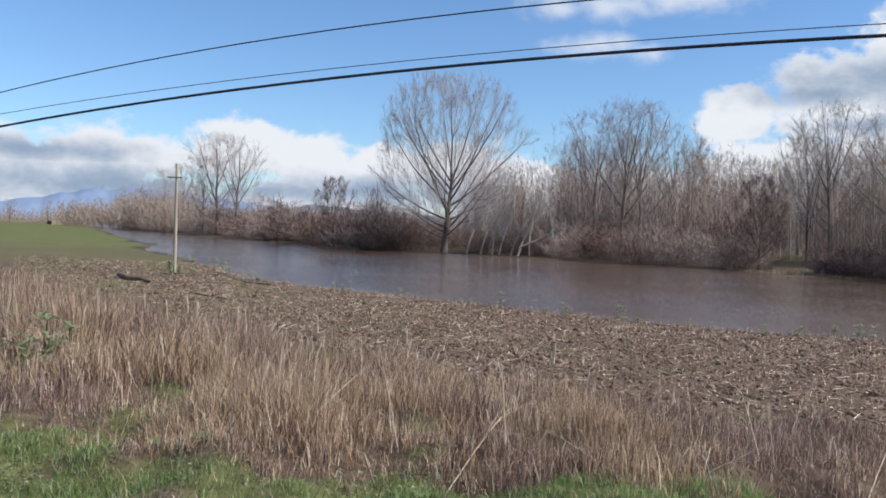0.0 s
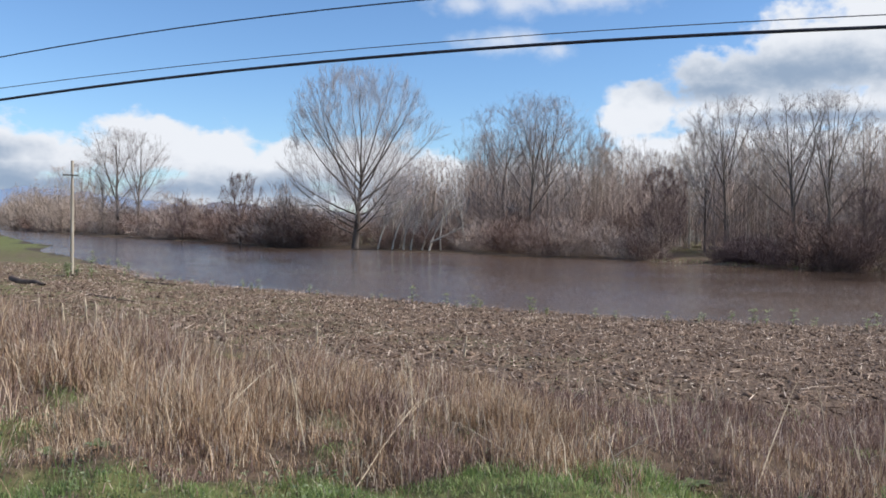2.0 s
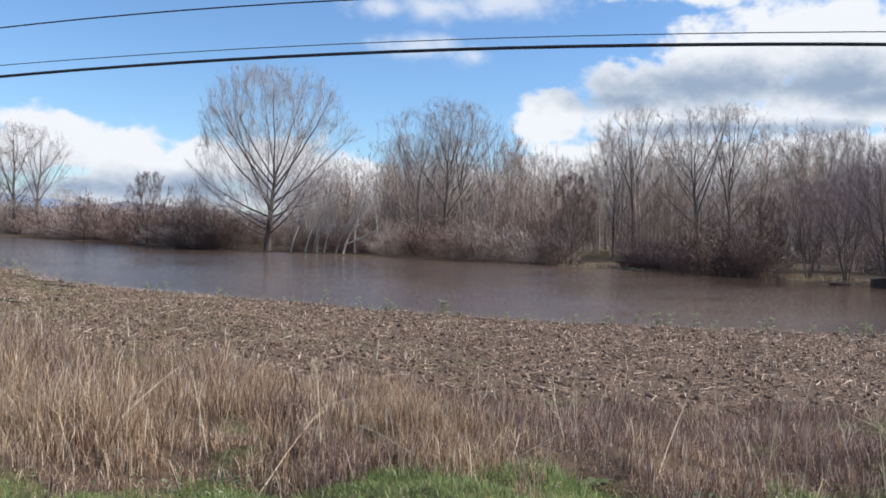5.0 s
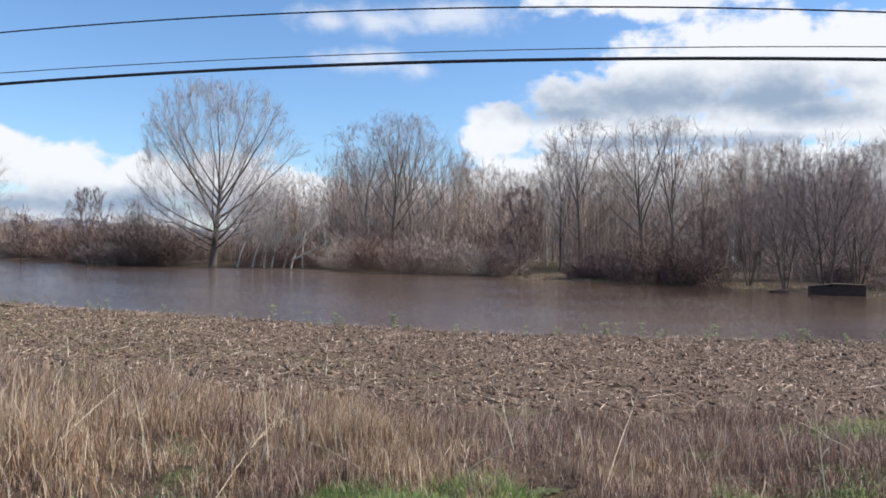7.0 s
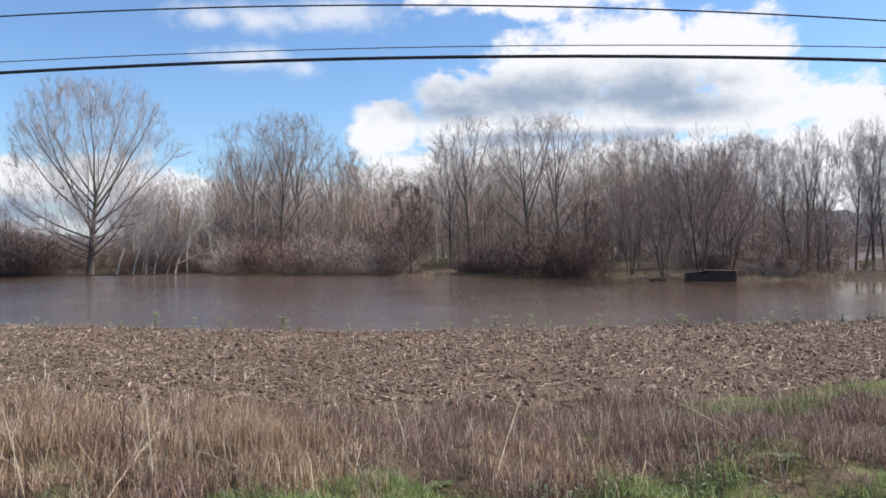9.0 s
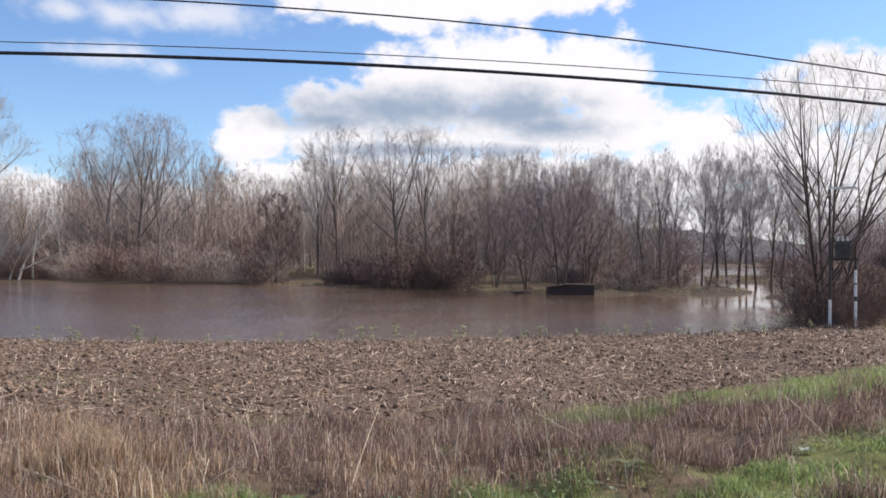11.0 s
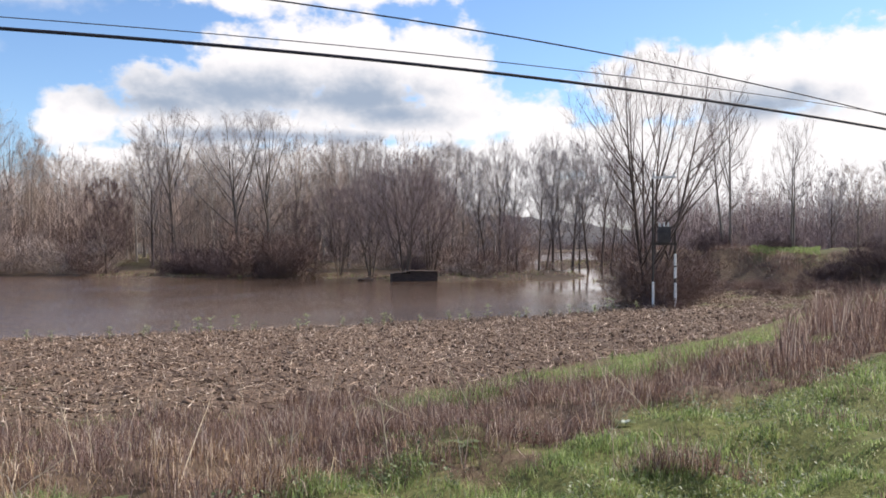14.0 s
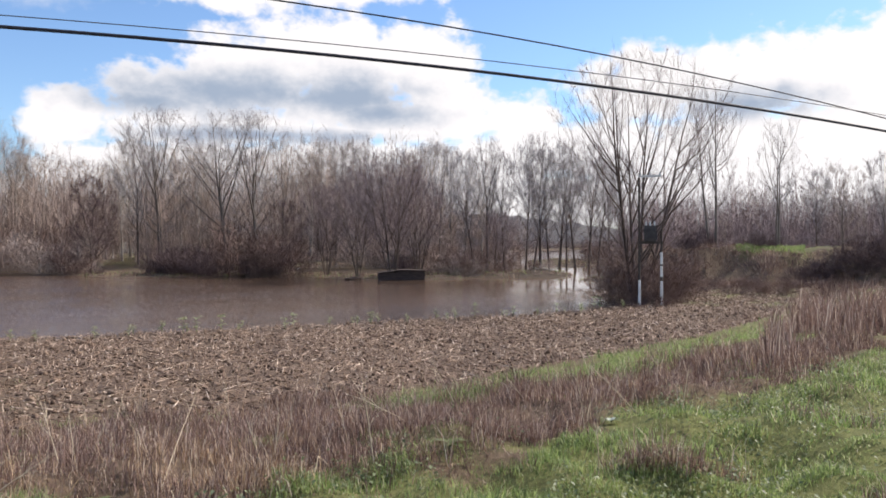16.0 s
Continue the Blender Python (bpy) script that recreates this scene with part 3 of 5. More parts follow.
def grown_tree(seed, high, wide, low=0.12, limbs=16, reps=(6, 500, 3000), thick=0.014, stems=1, splay=0.55, angle=(55, 20), sag=0.10, shape=COLUMN, spray=0.05, gauge=1.0, knee=0.9, leader=0.5, limb=0.009):
    """A leafless tree of that height at the origin, its crown reaching `wide` times its height to each side. Limbs leave the trunk at
    `angle` degrees from upright, low ones first, up to where the trunk, `leader` of the height, ends; branches, twigs and hair-fine sprays fork from them in turn, inside the crown's shape."""
    g = np.random.RandomState(seed)
    wood, fine = Tubes(), Tubes()
    up = np.array([0, 0, 1.0])

    def rim(p):
        a = np.arctan2(p[..., 1], p[..., 0])
        z = p[..., 2] / high
        lump = 1 + 0.10 * np.sin(3 * a + 6 * z + seed) + 0.08 * np.sin(5 * a - 9 * z + 2 * seed) + 0.05 * np.sin(11 * a + 15 * z)
        return wide * high * np.interp(z, *shape) * lump

    def room(p, d):
        """How far from p along d the crown's rim lies."""
        q = np.linspace(0.02, 0.95, 40) * high
        w = p[:, None, :] + d[:, None, :] * q[None, :, None]
        out = (np.hypot(w[..., 0], w[..., 1]) > rim(w)) | (w[..., 2] > high)
        return q[np.where(out.any(1), out.argmax(1), 39)]

    def unit(d):
        return d / (np.linalg.norm(d, axis=-1, keepdims=True) + 1e-9)

    def bowed(p, d, ln, m, sink, rough):
        t = np.linspace(0, 1, m)[None, :, None]
        w = np.cumsum(g.normal(size=(len(p), m, 3)), axis=1) * rough * ln[:, None, None]
        return p[:, None, :] + d[:, None, :] * ln[:, None, None] * t - up * (sink * ln[:, None, None] * 4 * t * (1 - t)) + w * t

    def along(P, R, k, t):
        m = P.shape[1]
        f = t * (m - 1)
        i = np.minimum(f.astype(int), m - 2)
        w = (f - i)[:, None]
        return P[k, i] * (1 - w) + P[k, i + 1] * w, unit(P[k, i + 1] - P[k, i]), R[k, i] * (1 - w[:, 0]) + R[k, i + 1] * w[:, 0]

    r0 = high * thick / stems ** 0.4
    az = np.arange(stems) * 6.283 / stems + g.uniform(-0.5, 0.5, stems)
    out = np.stack([np.cos(az), np.sin(az), np.zeros(stems)], 1) * (stems > 1)
    foot = out * r0 * 1.6 - up * 0.4
    tops = out * (wide * high * splay * g.uniform(0.5, 1.1, stems))[:, None] + np.stack([*(g.normal(size=(2, stems)) * high * 0.012), high * leader * g.uniform(0.9, 1.05, stems)], 1)
    ln = np.linalg.norm(tops - foot, axis=1)
    T = bowed(foot, unit(tops - foot), ln, 11, 0.05 * (stems > 1), 0.004)
    TR = r0 * np.linspace(1, 0.32 if leader < 0.7 else 0.08, 11)[None] * np.ones((stems, 1))
    TR[:, 0] *= 1.3
    wood.many(T, TR, 7)

    n = limbs * stems
    k = np.arange(n) % stems
    f = (np.arange(n) // stems + g.uniform(0, 1, n)) / limbs
    t = low + (knee - low) * f
    p, _, rr = along(T, TR, k, t)
    tilt = np.radians(angle[1] + (angle[0] - angle[1]) * np.sqrt(1 - f * 0.97) + g.normal(size=n) * 6)
    a = np.arange(n) * 2.4 + g.uniform(-0.5, 0.5, n)
    d = np.stack([np.sin(tilt) * np.cos(a), np.sin(tilt) * np.sin(a), np.cos(tilt)], 1)
    if stems > 1:
        d = unit(d + 0.35 * out[k])
    ln = room(p, d) * g.uniform(0.72, 1.0, n)
    P1 = bowed(p, d, ln, 8, sag, 0.011)
    R1 = np.minimum(rr * 0.66, limb * ln + 0.012)[:, None] * np.linspace(1, 0, 8)[None] + 0.010 * gauge
    wood.many(P1, R1, 5)

    def kids(P, R, count, first, share, spread, weigh):
        ln = np.linalg.norm(P[:, -1] - P[:, 0], axis=1)
        w = ln ** weigh
        k = g.choice(len(P), count, p=w / w.sum())
        t = g.uniform(first, 1, count)
        p, d, r = along(P, R, k, t)
        side = unit(np.cross(d, g.normal(size=(count, 3))))
        a = np.radians(g.uniform(*spread, count))[:, None]
        d = unit(d * np.cos(a) + side * np.sin(a) + up * 0.16)
        return p, d, np.minimum(room(p, d) * 1.04, share * ln[k] * (1.25 - t)) * g.uniform(0.55, 1.0, count), r

    # branches: towards places spread evenly through the crown, each from the wood that best reaches it
    heart = up * high * 0.08
    m2 = reps[0] * n
    z = high * (0.13 + 0.85 * g.uniform(0.03, 1, m2) ** 0.8)
    a = g.uniform(0, 2 * np.pi, m2)
    aim = np.stack([np.cos(a), np.sin(a), z], 1)
    q = rim(np.stack([np.cos(a), np.sin(a), z], 1)) * np.sqrt(g.uniform(0.08, 0.96, m2))
    aim[:, :2] *= q[:, None]
    aim = aim[np.argsort(np.linalg.norm(aim - heart, axis=1))]
    pool, size = [P1[:, 1:].reshape(-1, 3), T[:, 5:].reshape(-1, 3)], [R1[:, 1:].ravel(), TR[:, 5:].ravel()]
    P2, R2 = [], []
    for part_aim in np.array_split(aim, 6):
        Q, S = np.concatenate(pool), np.concatenate(size)
        d = part_aim[:, None, :] - Q[None]
        far = np.sqrt((d ** 2).sum(-1)) + 1e-6
        way = unit(unit(part_aim - heart) + up * 0.35)
        straight = (d * way[:, None, :]).sum(-1) / far
        k = np.argmin(far * (1 + 2.6 * (1 - straight)) + 2.0 * np.maximum(0, high * 0.07 - far), axis=1)
        ln = far[np.arange(len(k)), k]
        P2.append(bowed(Q[k], unit(part_aim - Q[k]), ln, 4, 0.05, 0.012))
        R2.append(np.minimum(S[k] * 0.62, 0.85 * limb * ln + 0.008)[:, None] * np.linspace(1, 0, 4)[None] + 0.007 * gauge)
        pool.append(P2[-1][:, 1:].reshape(-1, 3))
        size.append(R2[-1][:, 1:].ravel())
    P2, R2 = np.concatenate(P2), np.concatenate(R2)
    wood.many(P2, R2, 3)
    idx = np.linspace(0, 7, 4).round().astype(int)
    P, R = np.concatenate([P1[:, idx], P2, T[:, [4, 6, 8, 10]]]), np.concatenate([R1[:, idx], R2, TR[:, [4, 6, 8, 10]]])
    p, d, ln, rr = kids(P, R, reps[1], 0.15, 0.75, (12, 50), 0.8)
    ln = np.clip(ln, 0.02 * high, 0.13 * high)
    fine.cones(p, p + d * ln[:, None], np.full(len(p), 0.0105 * gauge))
    P3 = np.stack([p, p + d * ln[:, None]], 1)
    p, d, ln, rr = kids(P3, np.ones((len(P3), 2)), reps[2], 0.05, 0.9, (8, 46), 0.7)
    fine.slivers(p, p + d * (high * spray * g.uniform(0.5, 1.5, len(p)))[:, None], np.full(len(p), 0.0068 * gauge), g)
    tall = float(np.percentile(np.concatenate(fine.v)[:, 2], 99.3))
    for t in (wood, fine):
        t.v = [v * np.array([1, 1, high / tall]) for v in t.v]
    return wood, fine


def tree_thing(name, label, group, wood, fine, bark, twig):
    ob = new(name)
    ob.empty_display_size = 0.5
    part("trunk", wood.mesh("trunk", bark), ob)
    part("crown", fine.mesh("crown", twig), ob)
    return tagged(ob, label, "tree", group)


def plant(ob, az, r, turn=0.0, scale=1.0, first=False, z=None, tilt=0.0, wide=1.0):
    x, y, _ = spot(az, r)
    m = Matrix.Translation((x, y, height(x, y) if z is None else z)) @ Matrix.Rotation(radians(tilt), 4, "Y") @ Matrix.Rotation(turn, 4, "Z") @ Matrix.Diagonal((scale * wide, scale * wide, scale, 1))
    if first:
        ob.matrix_basis = m
        return ob
    return copy_thing(ob, m)


# the great lone tree on the far bank
big = tree_thing("poplar_tree", "tall broad bare poplar standing at the water's edge", "", *grown_tree(5, 26.2, 0.46, 0.14, 25, (28, 8200, 52000), 0.021, angle=(60, 4), sag=0.06, shape=FAN, spray=0.036, gauge=0.95, knee=1.0, leader=0.42, limb=0.0098), BARK_MID, TWIG_GREY)
plant(big, -0.4, 121, 0.6, first=True, scale=1.0)

rnd = random.Random(11)
kinds = []
for k, (H, wide, lim, bark, twig, shp) in enumerate(((23, 0.25, 14, BARK_GREY, TWIG_GREY, FAN), (22, 0.19, 14, BARK_GREY, TWIG_TAN, COLUMN), (21, 0.21, 15, BARK_PALE, TWIG_GREY, COLUMN), (18, 0.20, 13, BARK_DARK, TWIG_GREY, VASE), (20, 0.15, 12, BARK_PALE, TWIG_TAN, COLUMN), (17, 0.17, 11, BARK_DARK, TWIG_GREY, VASE))):
    t0 = tree_thing("poplar_tree", "bare slender poplar in the flooded wood", "poplars of the far wood", *grown_tree(20 + k, H, wide, 0.3 if k < 5 else 0.4, lim, (10, 1000, 7400), 0.012 if k < 5 else 0.010, angle=(33, 2), sag=0.04, shape=shp, spray=0.042, gauge=0.85, knee=1.0, leader=0.58, limb=0.0052), bark, twig)
    kinds.append((t0, H, [True]))


def poplar(az, r, top, k, label="", z=None, tilt=0.0, wide=1.0):
    """A poplar at a heading and distance that rises to `top` degrees."""
    t0, H, fresh = kinds[k]
    x, y, _ = spot(az, r)
    z0 = height(x, y) if z is None else z
    s = (EYE + r * math.tan(radians(top - 0.4)) - max(z0, -0.3)) / H
    ob = plant(t0, az, r, rnd.uniform(0, 6.28), s, fresh[0], z, tilt, wide)
    fresh[0] = False
    return tagged(ob, label or "bare slender poplar in the flooded wood")


poplar(-14.8, 225, 6.35, 0, "broad bare poplar beside a second one on the far bank", wide=1.5)
poplar(-16.0, 228, 5.6, 0, "bare poplar close beside a broader one", wide=1.2)
poplar(-16.9, 232, 5.0, 1, "tan bare poplar close beside a broader one", wide=1.2)
poplar(-19.4, 330, 4.0, 1, "tan bare poplar far along the bank")
poplar(-18.2, 290, 4.4, 1)
for az, r, top in ((-20.6, 350, 2.6), (-21.8, 380, 2.3), (-23.2, 420, 1.9), (-17.2, 300, 3.0), (-24.8, 440, 1.7), (-26.4, 470, 1.6), (-13.2, 240, 2.6), (-11.2, 215, 2.2), (-4.4, 150, 2.4), (-28.5, 480, 1.6)):
    poplar(az, r, top, 1, "tan bare poplar in the far bank's scrub", wide=1.3)
for az, r, top, k in ((2.2, 135, 4.2, 2), (3.9, 128, 4.6, 2), (5.0, 140, 5.2, 1), (6.2, 150, 5.0, 2), (7.6, 150, 5.2, 1), (9.6, 126, 7.6, 0), (11.8, 122, 8.3, 0), (13.2, 126, 8.1, 0), (14.8, 130, 7.4, 2), (16.4, 128, 7.2, 4), (17.9, 140, 6.3, 1), (19.6, 150, 5.9, 1), (21.6, 146, 6.2, 4), (22.6, 128, 6.9, 4),
                      (23.6, 118, 7.9, 3), (25.0, 115, 7.9, 0), (26.3, 118, 7.8, 4), (27.5, 112, 7.9, 4), (29.2, 108, 7.9, 0), (31.2, 108, 7.9, 0), (33.0, 104, 7.7, 1), (34.9, 100, 7.6, 4),
                      (36.6, 100, 7.6, 1), (38.3, 96, 7.5, 3), (42.2, 100, 7.5, 4), (43.8, 98, 7.4, 5), (45.6, 96, 7.7, 5), (44.6, 108, 7.2, 1), (46.8, 112, 7.0, 4)):
    poplar(az, r, top, k)
# rows behind
for i in range(34):
    az = 8.5 + 36 * (i + rnd.uniform(-0.4, 0.4)) / 34
    poplar(az, rnd.uniform(135, 185) if az < 24 else rnd.uniform(118, 165), (5.4 if 18 < az < 22.5 else 6.7) + rnd.uniform(-0.9, 0.6), rnd.randrange(5))
# flooded trees past the dark shed
for az, r, top, k in ((46.3, 90, 6.9, 5), (47.2, 94, 7.0, 3), (48.4, 95, 7.2, 5), (49.9, 90, 7.7, 5), (50.9, 98, 7.2, 3), (52.7, 99, 6.8, 5), (54.2, 104, 6.9, 3), (55.6, 112, 6.4, 5), (50.4, 94, 7.6, 5), (51.5, 100, 7.4, 5), (52.2, 106, 7.2, 3), (53.3, 98, 7.5, 5), (54.8, 108, 7.0, 5), (56.3, 104, 7.0, 5)):
    poplar(az, r, top + 0.4, k, "bare tree standing in flood water", z=0.0, tilt=rnd.uniform(-12, 12))
# beyond the dike
for az, r, top, k, z in ( (68.7, 84, 5.6, 5, 1.0), (70.2, 88, 5.2, 1, 1.0), (72.6, 72, 6.6, 5, 1.0), (74.5, 80, 6.4, 1, 1.0)):
    poplar(az, r, top, k, "bare tree behind the grassy dike", z=z)
tall = tree_thing("ash_tree", "tall slender bare tree forking low on the dike", "trees on the dike", *grown_tree(57, 13.6, 0.17, 0.3, 9, (7, 420, 3600), 0.013, stems=2, splay=0.5, angle=(40, 15), shape=COLUMN, spray=0.045, gauge=0.6, leader=0.86), BARK_GREY, TWIG_GREY)
plant(tall, 62.4, 68, 2.2, first=True)
plant(tall, 66.4, 66.5, 4.4, 0.72)
for i in range(15):
    az = 57 + 21 * (i + rnd.uniform(-0.4, 0.4)) / 15
    poplar(az, rnd.uniform(100, 150), 3.7 + rnd.uniform(-0.9, 0.5), rnd.randrange(5))


# multi-stemmed tree behind the transformer posts
clump = tree_thing("willow_tree", "bare many-stemmed willow at the field's edge", "", *grown_tree(44, 13.0, 0.41, 0.12, 9, (9, 1700, 9500), 0.017, stems=5, splay=0.62, angle=(46, 16), sag=0.05, shape=VASE, spray=0.04, gauge=0.52, knee=0.75, leader=0.88), BARK_DARK, TWIG_PLUM)
plant(clump, 57.5, 44.6, 0.4, 1.0, first=True)
# leaning dark trees over the shed
shed_tree = tree_thing("alder_tree", "dark leaning many-stemmed tree rising from the flood", "flooded alders", *grown_tree(43, 11.6, 0.33, 0.3, 6, (7, 1500, 11000), 0.014, stems=7, splay=0.7, angle=(34, 14), sag=0.03, shape=VASE, spray=0.055, gauge=0.85, knee=0.8, leader=0.85), BARK_DARK, TWIG_PLUM)
plant(shed_tree, 40.6, 71.5, 1.0, 0.97, first=True, z=0.0)
for az, r, s in ((38.2, 78, 0.86), (42.4, 78, 0.84), (36.0, 82, 0.8)):
    plant(shed_tree, az, r, rnd.uniform(0, 6), s, z=0.05)
plant(shed_tree, 47.8, 79, 2.0, 0.55, z=0.1, tilt=10)
# dome-shaped trees of the far bank
dome = tree_thing("maple_tree", "dark round-headed bare tree on the far bank", "round bare trees", *grown_tree(47, 10.4, 0.31, 0.26, 13, (20, 2400, 15000), 0.022, angle=(62, 4), shape=FAN, spray=0.045, gauge=0.9, leader=0.36), BARK_DARK, TWIG_DARK)
plant(dome, 20.8, 96, 0.0, 1.0, first=True)
for az, r, s in ((-8.2, 142, 1.16), (-12.0, 165, 0.8), (33.2, 92, 0.75), (-10.3, 168, 0.6)):
    plant(dome, az, r, rnd.uniform(0, 6), s)
white = tree_thing("poplar_tree", "young pale-barked tree leaning over the bank", "pale leaning trees", *grown_tree(53, 9.5, 0.26, 0.3, 7, (5, 260, 1500), 0.013, stems=2, angle=(45, 20), spray=0.06, leader=0.8), BARK_PALE, TWIG_GREY)
plant(white, -6.6, 131, 0.5, 1.05, first=True, tilt=18)


def leaning_stem(az0, az1, top, r, thick=0.17):
    """A slender pale tree that leans from heading az0 at its foot to az1 at its tip, `top` degrees up."""
    g = np.random.RandomState(int(az0 * 100) % 997)
    x, y, _ = spot(az0, r)
    z = height(x, y)
    ob = new("poplar_tree")
    ob.location = (x, y, z)
    tip = np.array([r * math.tan(radians(az1 - az0)), 0.6, EYE + r * math.tan(radians(top - 0.4)) - z])
    ln = np.linalg.norm(tip)
    t = np.linspace(0, 1, 9)[:, None]
    p = tip * t + np.array([-0.10, 0, 0.06]) * ln * 4 * t * (1 - t) * 0.6 + g.normal(size=(9, 3)) * 0.04 * t
    wood, fine = Tubes(), Tubes()
    wood.tube(p, np.linspace(thick, 0.03, 9), 6)
    k = g.uniform(0.3, 1.0, 14)
    b0 = np.stack([np.interp(k, t[:, 0], p[:, i]) for i in range(3)], 1)
    e0 = b0 + (tip / ln * 0.8 + g.normal(size=(14, 3)) * 0.5 + np.array([0, 0, 0.5])) * ln * 0.2 * g.uniform(0.6, 1.3, 14)[:, None]
    wood.many(np.stack([b0, (b0 + e0) / 2 + g.normal(size=b0.shape) * 0.05, e0], 1), np.tile([0.04, 0.03, 0.012], (14, 1)), 4)
    q, f = g.randint(0, 14, 420), g.uniform(0.1, 1, 420)[:, None]
    b1 = b0[q] * (1 - f) + e0[q] * f
    fine.slivers(b1, b1 + ((e0 - b0)[q] / ln * 2 + g.normal(size=b1.shape) * 0.45 + np.array([0, 0, 0.4])) * g.uniform(0.4, 1.3, 420)[:, None], np.full(420, 0.009), g)
    part("trunk", wood.mesh("trunk", BARK_PALE), ob)
    part("crown", fine.mesh("crown", TWIG_GREY), ob)
    ob.rotation_euler = (0, 0, radians(-az0))
    return tagged(ob, "slender pale-barked tree leaning along the bank", "tree", "pale leaning trees")


for az0, az1, top, r in ((1.2, 2.8, 2.3, 118.5), (2.2, 3.9, 2.7, 117.5), (3.0, 3.6, 1.2, 117), (3.5, 4.5, 1.7, 116), (4.3, 5.6, 1.4, 115.5), (4.8, 6.6, 2.1, 114.5), (5.6, 6.3, 3.0, 116), (2.7, 4.8, 3.4, 121), (7.6, 7.0, 2.6, 114)):
    leaning_stem(az0, az1, top, r)


# ---- brush ----
def brush(seed, high, wide, rad):
    """A rounded bare shrub: stems fanning out to a lumpy dome, with twigs and hair-fine shoots on them."""
    g = np.random.RandomState(seed)
    t = Tubes()
    starts, ways = [], []
    for k in range(30):
        a, th = g.uniform(0, 6.28), 1.5 * g.uniform(0, 1) ** 0.75
        lump = 1 + 0.2 * math.sin(3 * a + seed) + 0.16 * math.sin(5 * a + 4 * th)
        foot = np.array([math.cos(a) * wide * 0.2 * g.uniform(), math.sin(a) * wide * 0.2 * g.uniform(), -0.3])
        tip = np.array([math.cos(a) * math.sin(th) * wide * 0.46, math.sin(a) * math.sin(th) * wide * 0.46, high * (0.12 + 0.72 * math.cos(th))]) * lump * g.uniform(0.72, 0.95)
        mid = foot * 0.5 + tip * 0.5 + np.array([0, 0, high * 0.12]) + g.normal(size=3) * 0.12
        t.tube([foot, mid, tip], [rad * 1.5, rad * 1.0, rad * 0.4], 3)
        f = g.uniform(0.15, 1.0, 6)[:, None]
        b = (1 - f) ** 2 * foot + 2 * f * (1 - f) * mid + f * f * tip
        starts.append(b)
        ways.append((b - np.array([0, 0, high * 0.1])) / (np.linalg.norm(b, axis=1, keepdims=True) + 0.3))
    b0, d0 = np.concatenate(starts), np.concatenate(ways)
    e0 = b0 + (d0 + g.normal(size=d0.shape) * 0.55) * high * g.uniform(0.06, 0.15, len(b0))[:, None]
    t.cones(b0, e0, np.full(len(b0), rad * 0.65))
    n = 2700
    pick, f = g.randint(0, len(b0), n), g.uniform(0, 1, n)[:, None]
    b1 = b0[pick] * (1 - f) + e0[pick] * f + g.normal(size=(n, 3)) * high * 0.03
    b1[:, 2] = np.maximum(b1[:, 2], 0)
    d1 = d0[pick] * 0.6 + g.normal(size=(n, 3)) * 0.4 + np.array([0, 0, 0.6])
    t.slivers(b1, b1 + d1 * high * g.uniform(0.06, 0.16, n)[:, None], np.full(n, rad * 0.85), g)
    return t


bushes = []
for k, (h, w, mat, lab) in enumerate(((4.2, 5.0, TWIG_RED, "dense reddish-brown bare thicket on the bank"), (3.6, 4.5, TWIG_SCRUB, "greyish-tan bare willow scrub on the bank"), (4.0, 5.5, TWIG_DARK, "dark bare bramble thicket"))):
    ob = new("thicket", brush(60 + k, h, w, 0.010).mesh("thicket", mat))
    tagged(ob, lab, "shrub", "thickets of the bank")
    bushes.append([ob, True, h])


def bush(az, r, k, high=4.0, wide=1.0, z=None):
    ob, fresh, h = bushes[k]
    s = 1.2 * high / h
    plant(ob, az, r, rnd.uniform(0, 6.28), s, fresh, z, 0.0, wide)
    bushes[k][1] = False


FAR_EDGE = [(-26, 400), (-21, 330), (-17.5, 258), (-13.7, 198), (-9.1, 154), (-5.2, 126), (-0.3, 121.5), (6.6, 112), (12.0, 99), (17.5, 99), (20.5, 93), (24.0, 88), (28.5, 82), (33.5, 78), (37.5, 79), (41.5, 84), (46, 92)]
for row, (off, n) in enumerate(((1.5, 44), (7.0, 28), (15.0, 14))):
    for i in range(n):
        az = -20 + 65 * (i + rnd.uniform(-0.5, 0.5)) / n
        if 19.2 < az < 24.9 or (row < 2 and -2.4 < az < 1.6) or 32.7 < az < 38.8 or rnd.random() < (0.45 if az > 34 else 0.1):
            continue
        r = float(np.interp(az, [q[0] for q in FAR_EDGE], [q[1] for q in FAR_EDGE])) + off + rnd.uniform(-1, 2.5)
        k = rnd.choice((0, 0, 1)) if az < 9 else 1 if 14 < az < 19.2 else rnd.choice((0, 0, 1)) if az < 20 else 2 if 25 < az < 29.5 else rnd.choice((0, 2))
        size = rnd.uniform(2.2, 4.1) * (1.2 if row == 2 else 1.0) * (0.7 if 34 < az < 46 else 1.0) * (1.3 if az < 1.5 else 0.65 if az < 8.5 else 1.0)
        bush(az, r, k, size, rnd.uniform(1.0, 1.6))
for i in range(34):                                  # red-brown scrub along the far left bank
    az = -22 + 20.5 * (i + rnd.uniform(0, 0.9)) / 34
    r = float(np.interp(az, [q[0] for q in FAR_EDGE], [q[1] for q in FAR_EDGE])) + rnd.uniform(1, 14)
    bush(az, r, rnd.choice((0, 0, 0, 1)), rnd.uniform(3.0, 5.0), rnd.uniform(1.2, 1.6))
for i in range(22):                                  # scrub at the back of the wood
    bush(31 + 17 * (i + rnd.uniform(0, 0.9)) / 22, rnd.uniform(126, 150), rnd.choice((0, 1, 1)), rnd.uniform(3.5, 5.5), 1.3)
